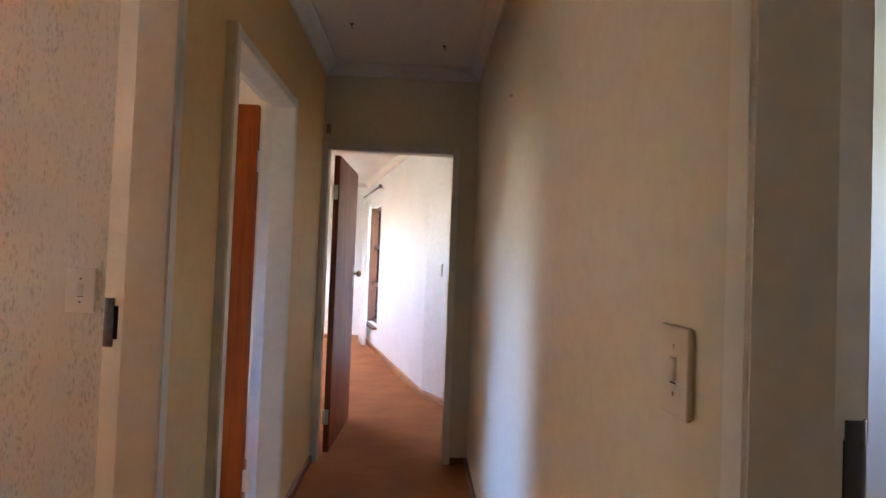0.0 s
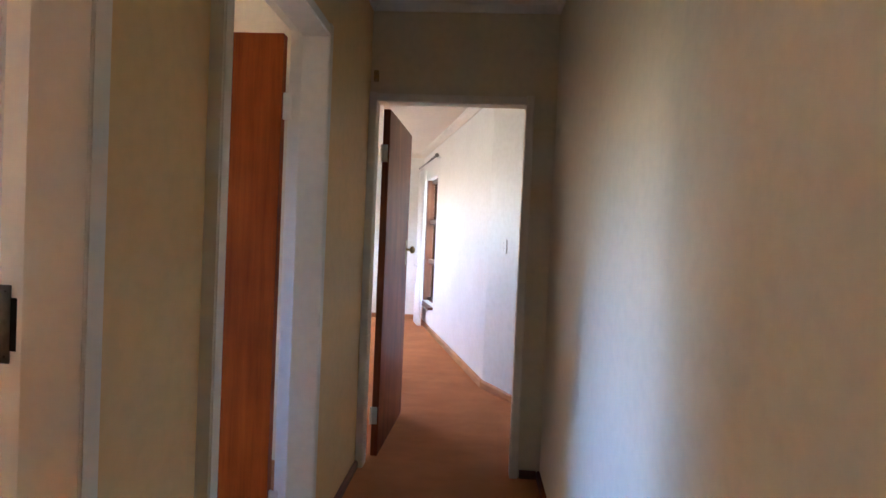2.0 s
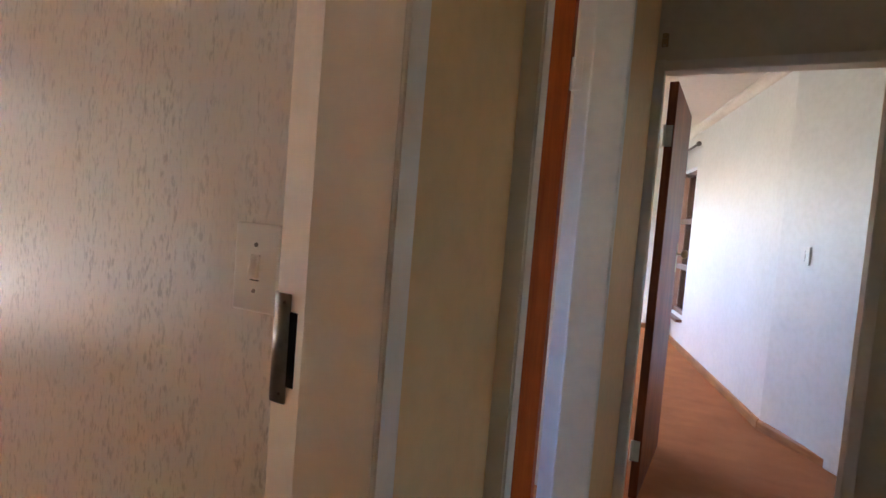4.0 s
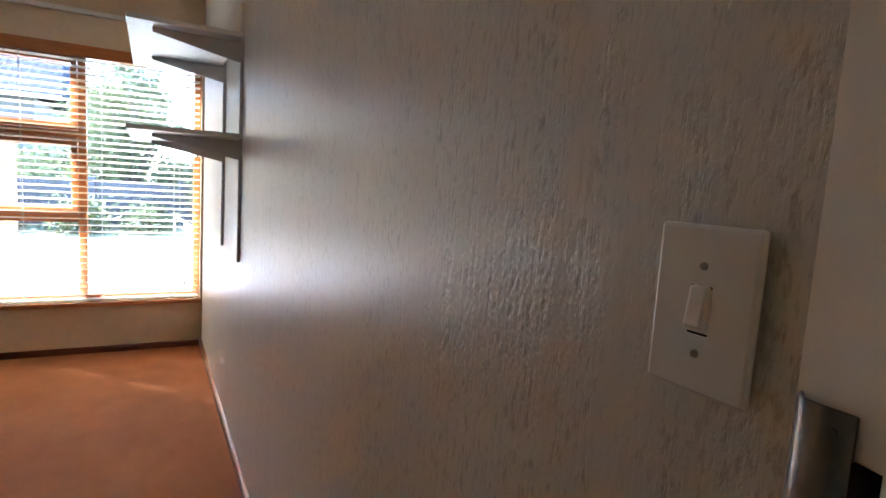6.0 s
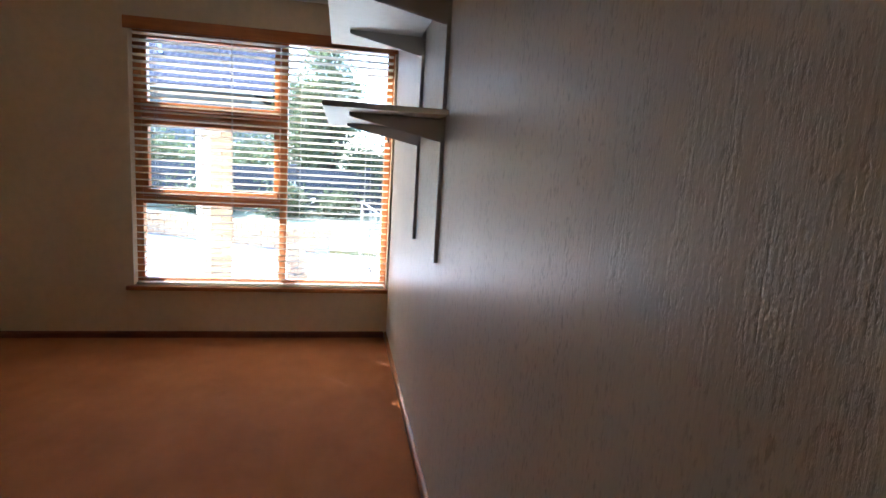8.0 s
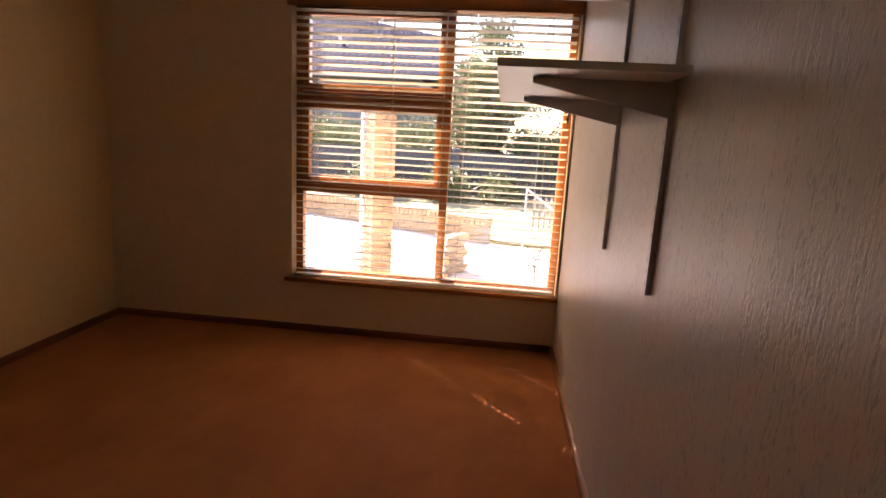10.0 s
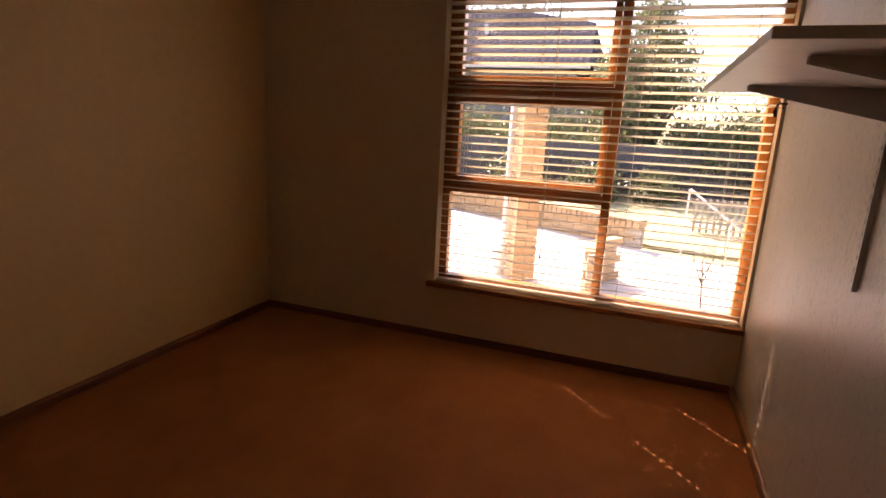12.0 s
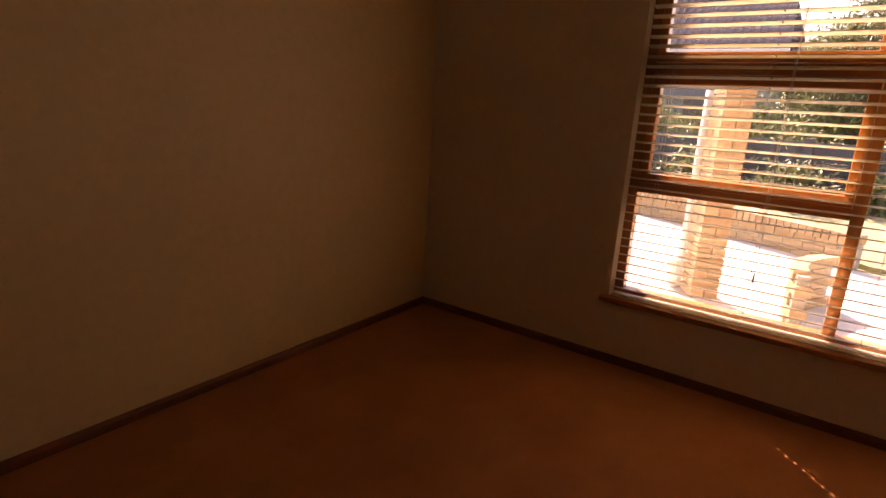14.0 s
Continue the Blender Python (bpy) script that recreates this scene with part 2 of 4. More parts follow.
def tube(bm, a, b, r0, r1=None, n=12):
    a, b = Vector(a), Vector(b)
    q = (b - a).to_track_quat("Z", "Y").to_matrix().to_4x4()
    bmesh.ops.create_cone(bm, cap_ends=True, segments=n, radius1=r0, radius2=r0 if r1 is None else r1, depth=(b - a).length, matrix=Matrix.Translation((a + b) / 2) @ q)
    return bm


def prism(bm, pts, z0, z1):
    """An upright prism on a plan polygon."""
    lo = [bm.verts.new((x, y, z0)) for x, y in pts]
    hi = [bm.verts.new((x, y, z1)) for x, y in pts]
    bm.faces.new(lo[::-1])
    bm.faces.new(hi)
    n = len(pts)
    for i in range(n):
        bm.faces.new((lo[i], lo[(i + 1) % n], hi[(i + 1) % n], hi[i]))
    return bm


def extrude_profile(bm, prof, place, s0, s1):
    """A bar along s with a closed section; place(s, a, b) gives the point."""
    rings = [[bm.verts.new(place(s, a, b)) for a, b in prof] for s in (s0, s1)]
    n = len(prof)
    bm.faces.new(rings[0])
    bm.faces.new(rings[1][::-1])
    for i in range(n):
        bm.faces.new((rings[0][i], rings[1][i], rings[1][(i + 1) % n], rings[0][(i + 1) % n]))
    bmesh.ops.recalc_face_normals(bm, faces=bm.faces)
    return bm


def mesh_of(name, bm, mat, smooth=False):
    me = bpy.data.meshes.new(name)
    bm.normal_update()
    bm.to_mesh(me)
    bm.free()
    me.materials.append(mat)
    if smooth:
        for p in me.polygons:
            p.use_smooth = True
    return me


def part(name, bm, mat, parent=None, label="", smooth=False):
    ob = new(name, mesh_of(name, bm, mat, smooth))
    if parent:
        ob.parent = parent
    return tagged(ob, label=label)


def B():
    return bmesh.new()


def structure(name, bm, mat, label, category):
    return tagged(part(name, bm, mat), label, category, kind="structure")


def thing(name, label, category, at=(0, 0, 0), group="", kind=""):
    ob = new(name)
    ob.empty_display_size = 0.05
    ob.location = at
    return tagged(ob, label, category, group, kind)


# ---- plan ----
XW, XB, XL, XR = -3.85, 0.377, 0.494, 1.522
YN, YS, YE = 1.887, -1.002, 4.0
CORN, TOP = 2.545, 2.61
WIN_Y0, WIN_Y1, WIN_Z0, WIN_Z1 = 0.205, 1.872, 0.345, 2.05

# ---- shell ----
structure("floor", box(B(), -4.0, 3.7, -1.2, 9.9, -0.12, 0.0), CARPET, "worn orange-brown short-pile carpet laid wall to wall", "floor")
structure("ceiling", box(B(), -4.3, 3.8, -1.5, 9.9, TOP, TOP + 0.12), CEILING, "white painted plasterboard ceiling", "ceiling")

bm = B()
box(bm, -4.08, XW, -1.2, WIN_Y0, 0, TOP)
box(bm, -4.08, XW, WIN_Y1, YN, 0, TOP)
box(bm, -4.08, XW, WIN_Y0, WIN_Y1, 0, WIN_Z0 - 0.015)
box(bm, -4.08, XW, WIN_Y0, WIN_Y1, WIN_Z1, TOP)
structure("wall_window", bm, OFFWHITE, "off-white plastered wall round the bedroom window", "wall")
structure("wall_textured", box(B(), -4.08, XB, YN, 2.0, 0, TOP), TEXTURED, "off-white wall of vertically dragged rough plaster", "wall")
structure("wall_south", box(B(), XW, XB, YS - 0.115, YS, 0, TOP), ROOMCREAM, "plain cream plastered bedroom wall", "wall")


def wall_x(name, x0, x1, y0, y1, holes, mat, label):
    """A wall along y with door holes (y from, y to, height)."""
    b, y = B(), y0
    for a, c, h in holes:
        box(b, x0, x1, y, a, 0, TOP)
        box(b, x0, x1, a, c, h, TOP)
        y = c
    box(b, x0, x1, y, y1, 0, TOP)
    return structure(name, b, mat, label, "wall")


wall_x("wall_passage_west", XB, XL, -1.2, YE, [(0.95, 1.82, 2.07), (2.225, 3.075, 2.085)], YELLOW, "cream passage wall with two door openings")
wall_x("wall_passage_east", XR, XR + 0.117, -1.2, YE, [(0.085, 0.95, 2.07)], CREAM, "smooth cream passage wall with a doorway")
structure("wall_passage_back", box(B(), XL, XR, -1.2, -1.085, 0, TOP), CREAM, "plain cream wall closing the passage", "wall")
bm = B()
box(bm, -3.0, 0.51, YE, YE + 0.117, 0, TOP)
box(bm, 1.385, 2.6, YE, YE + 0.117, 0, TOP)
box(bm, 0.51, 1.385, YE, YE + 0.117, 2.07, TOP)
structure("wall_passage_end", bm, CREAM, "cream end wall of the passage with an open doorway", "wall")


def slab_wall(name, a, b, th, mat, label, z0=0.0, z1=TOP):
    a, b = Vector((*a, 0)), Vector((*b, 0))
    d = (b - a).normalized()
    n = Vector((d.y, -d.x, 0)) * th
    return structure(name, prism(B(), [(p.x, p.y) for p in (a, a + n, b + n, b)], z0, z1), mat, label, "wall")


# far room: slanting window wall, splayed corner, far wall, west wall with a window
CH = Vector((1.222, 5.77))
FD = Vector((-0.252, 0.968)).normalized()
FN = Vector((FD.y, -FD.x))


def far_at(s, out=0.0):
    p = CH + FD * s + FN * out
    return (p.x, p.y)


S0, S1, SE = 2.62, 3.55, 3.95
FWZ0, FWZ1 = 0.36, 2.16
bm = B()
prism(bm, [far_at(0), far_at(0, 0.22), far_at(S0, 0.22), far_at(S0)], 0, TOP)
prism(bm, [far_at(S0), far_at(S0, 0.22), far_at(S1, 0.22), far_at(S1)], 0, FWZ0)
prism(bm, [far_at(S0), far_at(S0, 0.22), far_at(S1, 0.22), far_at(S1)], FWZ1, TOP)
prism(bm, [far_at(S1), far_at(S1, 0.22), far_at(SE, 0.22), far_at(SE)], 0, TOP)
bmesh.ops.recalc_face_normals(bm, faces=bm.faces)
structure("wall_far_slanting", bm, WHITEWALL, "white slanting wall with a window in the far bedroom", "wall")
slab_wall("wall_far_splay", (2.28, 4.0), tuple(CH), 0.2, WHITEWALL, "white splayed wall inside the far bedroom")
structure("wall_far_north", box(B(), -3.0, 0.6, 9.55, 9.75, 0, TOP), WHITEWALL, "plain white end wall of the far bedroom", "wall")
bm = B()
box(bm, -3.12, -3.0, YE, 6.2, 0, TOP)
box(bm, -3.12, -3.0, 8.6, 9.75, 0, TOP)
box(bm, -3.12, -3.0, 6.2, 8.6, 0, 1.45)
box(bm, -3.12, -3.0, 6.2, 8.6, 2.15, TOP)
structure("wall_far_west", bm, WHITEWALL, "white wall with a wide window opening in the far bedroom", "wall")
# side room behind the red-brown door
bm = B()
box(bm, -2.72, -2.6, 2.0, 2.25, 0, TOP)
box(bm, -2.72, -2.6, 3.65, YE, 0, TOP)
box(bm, -2.72, -2.6, 2.25, 3.65, 0, 1.25)
box(bm, -2.72, -2.6, 2.25, 3.65, 2.05, TOP)
structure("wall_side_room", bm, WHITEWALL, "white wall with a window opening in the side room", "wall")
# bathroom
structure("wall_bath_north", box(B(), XR + 0.117, 3.52, 2.0, 2.1, 0, TOP), TILE, "pale tiled bathroom wall", "wall")
bm = B()
box(bm, 3.4, 3.52, -1.2, 1.3, 0, TOP)
box(bm, 3.4, 3.52, 1.75, 2.0, 0, TOP)
box(bm, 3.4, 3.52, 1.3, 1.75, 0, 1.25)
box(bm, 3.4, 3.52, 1.3, 1.75, 1.85, TOP)
structure("wall_bath_east", bm, TILE, "pale tiled bathroom wall with a window opening", "wall")
structure("wall_bath_south", box(B(), XR + 0.117, 3.4, -1.2, -1.085, 0, TOP), TILE, "pale tiled bathroom wall", "wall")

# cornices and skirtings
COVE = [(0, 0), (0.012, 0), (0.02, 0.012), (0.035, 0.035), (0.055, 0.05), (0.075, 0.058), (0.075, 0.066), (0, 0.066)]


def run(name, mat, prof, p0, p1, inward, label, category):
    """A moulding on a wall from p0 to p1; inward points into the room."""
    p0, p1, n = Vector(p0), Vector(p1), Vector(inward)
    L, d = (p1 - p0).length, (p1 - p0).normalized()
    b = extrude_profile(B(), prof, lambda s, a, h: p0 + d * s + n * a + Vector((0, 0, h)), 0, L)
    return structure(name, b, mat, label, category)


for a, c, n in (((XL, -1.0, CORN), (XL, YE, CORN), (1, 0, 0)), ((XR, -1.0, CORN), (XR, YE, CORN), (-1, 0, 0)), ((XL, YE, CORN), (XR, YE, CORN), (0, -1, 0)),
                ((*far_at(0), CORN), (*far_at(SE), CORN), (-FN.x, -FN.y, 0)), ((-3.0, 9.55, CORN), (0.3, 9.55, CORN), (0, -1, 0)),
                ((XW, YS, CORN), (XW, YN, CORN), (1, 0, 0)), ((XW, YN, CORN), (XB, YN, CORN), (0, -1, 0)), ((XW, YS, CORN), (XB, YS, CORN), (0, 1, 0))):
    run("trim_cornice", CEILING, COVE, a, c, n, "white coved plaster cornice under the ceiling", "cornice")
SK = [(0, 0), (0.018, 0), (0.018, 0.03), (0.013, 0.038), (0.006, 0.042), (0, 0.042)]
for a, c, n in (((XW, YS + 0.02, 0), (XW, YN - 0.02, 0), (1, 0, 0)), ((XW, YN, 0), (XB, YN, 0), (0, -1, 0)), ((XW, YS, 0), (XB, YS, 0), (0, 1, 0)),
                ((XL, 3.14, 0), (XL, YE, 0), (1, 0, 0)), ((XR, 0.975, 0), (XR, YE, 0), (-1, 0, 0)), ((1.41, YE, 0), (XR - 0.02, YE, 0), (0, -1, 0)), ((XL, 1.86, 0), (XL, 2.18, 0), (1, 0, 0)),
                ((*far_at(0.01), 0), (*far_at(SE), 0), (-FN.x, -FN.y, 0)), ((*CH, 0), (2.28, 4.117, 0), (-0.842, -0.539, 0)), ((-3.0, 9.55, 0), (0.25, 9.55, 0), (0, -1, 0))):
    far = a[1] > 4.05
    prof = [(p, h * 1.75) for p, h in SK] if far else SK
    # shaded runs take the darkened copy of the varnish
    shade = SKIRTING if far or (n[1] == -1 and a[1] < 2) else SHADEDSKIRT
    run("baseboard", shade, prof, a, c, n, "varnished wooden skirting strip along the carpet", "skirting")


# ---- door frames ----


def door_frame(name, place, w, h, depth, rebate, label):
    """Pressed steel frame. place(u, v, z): u across the opening, v from the passage face (0) into the wall (depth)."""
    root = thing(name, label, "door frame", kind="structure")

    def bar(nm, prof, axis, s0, s1):
        b = B()
        if axis == "z":
            extrude_profile(b, prof, lambda s, a, v: place(a, v, s), s0, s1)
        else:
            extrude_profile(b, prof, lambda s, a, v: place(s, v, a), s0, s1)
        bmesh.ops.bevel(b, geom=[e for e in b.edges if e.calc_length() > 0.5], offset=0.0045, segments=3, affect="EDGES")
        part(nm, b, FRAME, root)

    r = 0.019

    def section(sgn, at):
        # face lip 0.045 wide on both wall faces, stop, rebate
        pts = [(0.045, -0.004), (0, -0.004), (0, depth - rebate), (r * 0.5, depth - rebate), (r * 1.35, depth + 0.006), (0.045, depth + 0.006)]
        return [(at + sgn * a, v) for a, v in pts]

    bar("jamb", section(-1, 0), "z", 0, h + 0.05)
    bar("jamb", section(1, w), "z", 0, h + 0.05)
    bar("head", section(1, h), "u", 0.0, w)
    return root


V0 = XL + 0.032
door_frame("door_frame_bedroom", lambda u, v, z: (V0 - v, 0.986 + u, z), 0.80, 2.04, 0.156, 0.055, "off-white enamelled steel door frame of the bedroom")
door_frame("door_frame_side_room", lambda u, v, z: (V0 - v, 2.25 + u, z), 0.80, 2.055, 0.156, 0.05, "off-white enamelled steel door frame of the side room")
door_frame("door_frame_bathroom", lambda u, v, z: (XR - 0.018 + v, 0.117 + u, z), 0.80, 2.04, 0.142, 0.05, "off-white enamelled steel door frame of the bathroom")
door_frame("door_frame_far_room", lambda u, v, z: (0.537 + u, YE - 0.018 + v, z), 0.82, 2.045, 0.142, 0.05, "off-white enamelled steel frame at the passage end")


def strike_plate(m, label, finish=CHROME):
    """Chrome keep with a near-black block as its shaded slot on a rebate; local x to the room, y off the jamb, z up.
    """
    root = thing("strike_plate", label, "strike plate")
    b = B()
    prof = [(0.012, 0.0), (0.012, 0.0022), (0.028, 0.0022), (0.034, 0.0012), (0.039, -0.003), (0.0415, -0.010), (0.0395, -0.0105), (0.037, -0.0042), (0.032, -0.0006), (0.027, 0.0)]
    extrude_profile(b, prof, lambda z, u, v: (u, v, z), -0.062, 0.062)
    bmesh.ops.bevel(b, geom=[e for e in b.edges if abs(e.verts[0].co.z - e.verts[1].co.z) < 0.001 and abs(e.verts[0].co.z) > 0.06], offset=0.0007, segments=1, affect="EDGES")
    part("plate", b, finish, root, "", True)
    part("slot", box(B(), -0.0155, 0.0118, -0.002, 0.0016, -0.042, 0.042), HOLLOWSHADE, root, "near-black block for the shade in the latch slot")
    for z in (-0.051, 0.052):
        b = B()
        tube(b, (0.02, 0.001, z), (0.02, 0.0028, z), 0.0022, 0.0018)
        part("screw", b, STEEL, root)
    root.matrix_world = m
    return root


strike_plate(Matrix.Translation((0.409, 1.8015, 1.139)) @ Matrix(((-1, 0, 0, 0), (0, -1, 0, 0), (0, 0, 1, 0), (0, 0, 0, 1))), "chrome strike plate on the bedroom door frame")
strike_plate(Matrix.Translation((1.603, 0.933, 1.113)) @ Matrix(((1, 0, 0, 0), (0, -1, 0, 0), (0, 0, 1, 0), (0, 0, 0, 1))), "dark worn strike plate on the bathroom door frame", STEEL)


# ---- doors ----


def hinge(parent, at, axis_x):
    b = B()
    tube(b, (at[0], at[1], at[2] - 0.05), (at[0], at[1], at[2] + 0.05), 0.007)
    box(b, at[0] - 0.004, at[0] + axis_x, at[1] - 0.003, at[1] + 0.001, at[2] - 0.05, at[2] + 0.05, 0.0008)
    part("hinge", b, FRAME, parent, "painted butt hinge")


def side_room_door():
    root = thing("door_1", "red-brown veneered flush door standing open into the side room", "door", kind="structure")
    part("leaf", box(B(), -0.44, 0.362, 3.014, 3.054, 0.012, 2.05, 0.002), REDDOOR, root)
    for z in (0.25, 1.78):
        hinge(root, (0.366, 3.034, z), 0.03)


side_room_door()


def far_room_door():
    root = thing("door_2", "worn brown veneered door standing open into the far bedroom", "door", (0.572, YE + 0.125, 0), kind="structure")
    root.rotation_euler = (0, 0, radians(-2.0))
    part("leaf", box(B(), -0.02, 0.02, 0, 0.8, 0.012, 2.035, 0.002), WORNDOOR, root)
    h = part("handle_plate", box(B(), 0.02, 0.0235, 0.715, 0.755, 1.1, 1.275, 0.0012), BRASS, root, "aged brass handle plate")
    b = B()
    tube(b, (0.0235, 0.735, 1.21), (0.05, 0.735, 1.21), 0.009)
    bmesh.ops.create_uvsphere(b, u_segments=20, v_segments=12, radius=0.027, matrix=Matrix.Translation((0.066, 0.735, 1.21)) @ Matrix.Diagonal((0.75, 1, 1, 1)))
    part("knob", b, BRASS, h, "round aged brass knob", True)
    for z in (0.25, 1.78):
        b = B()
        box(b, -0.02, 0.012, -0.006, 0.0, z - 0.05, z + 0.05, 0.001)
        tube(b, (-0.024, -0.006, z - 0.05), (-0.024, -0.006, z + 0.05), 0.007)
        part("hinge", b, FRAME, root, "painted butt hinge")


far_room_door()


# ---- switches ----


def light_switch(m, label, finish=PLASTIC):
    """Plate 78 x 119 mm in local x, z; front towards -y."""
    root = thing("light_switch", label, "light switch")
    b = B()
    box(b, -0.036, 0.036, -0.004, 0, -0.0565, 0.0565)
    box(b, -0.039, 0.039, -0.0105, -0.003, -0.0595, 0.0595, 0.0028)
    part("plate", b, finish, root)
    for z in (-0.0165, 0.0165):
        # a near-black strip carries the shade of the gap
        part("slot", box(B(), -0.0078, 0.0078, -0.0109, -0.01, z - 0.0008, z + 0.0008), HOLLOWSHADE, root, "thin near-black strip for the shade in the gap beside the rocker")
        part("bezel", box(B(), -0.0088, 0.0088, -0.0116, -0.0095, z * 1.09 - 0.0005, z * 1.09 + 0.0005, 0.0002), PLASTIC, root)
    b = B()
    box(b, -0.0078, 0.0078, -0.0185, -0.007, -0.0155, 0.0155, 0.0028, pose(0, 0.002, 0, -8, 0, 0))
    part("rocker", b, finish, root)
    for z in (-0.031, 0.031):
        b = B()
        tube(b, (0, -0.0095, z), (0, -0.0122, z), 0.0034, 0.0026)
        part("screw", b, CHROME if finish is PLASTIC else finish, root)
    root.matrix_world = m


light_switch(pose(0.264, YN, 1.212), "white plastic light switch on the rough bedroom wall")
light_switch(pose(XR, 1.097, 1.191, 0, 0, -90), "cream-painted light switch on the cream passage wall", CREAM)
light_switch(pose(1.355, 5.547, 1.255, 0, 0, -59.1), "white plastic light switch on the far splayed wall")


# small fittings in the passage
def alarm_sensor():
    root = thing("wall_bracket", "small brown metal bracket above the far door frame", "bracket")
    b = B()
    box(b, 0.512, 0.54, 3.985, YE, 2.155, 2.215, 0.003)
    part("plate", b, BRASS, root)
    b = B()
    tube(b, (0.526, 3.987, 2.165), (0.526, 3.962, 2.165), 0.008)
    tube(b, (0.526, 3.987, 2.2), (0.526, 3.97, 2.2), 0.012)
    part("hook", b, BRASS, root)


alarm_sensor()
for x, y in ((0.742, 3.337), (1.259, 3.577)):
    root = thing("ceiling_hook", "small dark metal hook in the passage ceiling", "hook")
    b = B()
    tube(b, (x, y, TOP), (x, y, TOP - 0.004), 0.012, 0.009)
    part("rose", b, STEEL, root)
    b = B()
    tube(b, (x, y, TOP - 0.003), (x + 0.004, y - 0.012, TOP - 0.03), 0.003)
    part("shank", b, STEEL, root)
b = B()
tube(b, (XR, 2.592, 2.021), (XR - 0.012, 2.592, 2.024), 0.004)
tagged(part("wall_nail", b, FRAME), "small painted nail in the passage wall", "nail")

# ---- bedroom window ----


def casement(parent, y0, y1, z0, z1, rail, x0, x1):
    sash = part("sash", B(), WINDOWWOOD, parent)
    for nm, a in (("rail", (y0, y1, z0, z0 + rail)), ("rail", (y0, y1, z1 - rail, z1))):
        part(nm, box(B(), x0, x1, *a, 0.004), WINDOWWOOD, sash)
    for a in ((y0, y0 + rail * 0.8, z0 + rail, z1 - rail), (y1 - rail * 0.8, y1, z0 + rail, z1 - rail)):
        part("stile", box(B(), x0, x1, *a, 0.004), WINDOWWOOD_V, sash)
    pane(sash, y0 + rail * 0.8, y1 - rail * 0.8, z0 + rail, z1 - rail, (x0 + x1) / 2)


def pane(parent, y0, y1, z0, z1, x):
    p = part("pane", box(B(), x - 0.002, x + 0.002, y0 - 0.004, y1 + 0.004, z0 - 0.004, z1 + 0.004), GLASS, parent, "clear window pane")
    p.visible_shadow = False


def bedroom_window():
    root = thing("window_1", "varnished orange-brown wooden window with two casements", "window", kind="structure")
    x0, x1 = -3.985, -3.925
    y0, y1, z0, z1 = WIN_Y0, WIN_Y1, WIN_Z0 + 0.02, WIN_Z1
    ym, zb, za = 1.142, 0.924, 1.488
    part("frame_stile", box(B(), x0, x1, y0, y0 + 0.045, z0, z1, 0.003), WINDOWWOOD_V, root)
    part("frame_stile", box(B(), x0, x1, y1 - 0.045, y1, z0, z1, 0.003), WINDOWWOOD_V, root)
    part("frame_rail", box(B(), x0, x1, y0 + 0.045, y1 - 0.045, z1 - 0.05, z1, 0.003), WINDOWWOOD, root)
    part("frame_rail", box(B(), x0, x1, y0 + 0.045, y1 - 0.045, z0, z0 + 0.03, 0.003), WINDOWWOOD, root)
    part("mullion", box(B(), x0, x1, ym - 0.024, ym + 0.024, z0 + 0.03, z1 - 0.05, 0.003), WINDOWWOOD_V, root)
    for z in (za, zb):
        part("transom", box(B(), x0, x1, y0 + 0.045, ym - 0.024, z - 0.025, z + 0.025, 0.003), WINDOWWOOD, root)
    casement(root, y0 + 0.048, ym - 0.027, za + 0.027, z1 - 0.052, 0.045, x0 + 0.012, x1 + 0.008)
    casement(root, y0 + 0.048, ym - 0.027, zb + 0.027, za - 0.027, 0.045, x0 + 0.012, x1 + 0.008)
    pane(root, y0 + 0.045, ym - 0.024, z0 + 0.03, zb - 0.025, -3.955)
    pane(root, ym + 0.024, y1 - 0.045, z0 + 0.03, z1 - 0.05, -3.955)
    b = B()
    box(b, -3.92, -3.905, 0.62, 0.74, za - 0.012, za + 0.006, 0.003)
    part("stay", b, BRASS, root, "brass casement stay")
    b = box(B(), -4.06, -3.815, 0.165, 1.884, WIN_Z0 - 0.015, WIN_Z0 + 0.014, 0.006)
    part("window_sill", b, WINDOWWOOD, root, "varnished wooden inner sill")


bedroom_window()


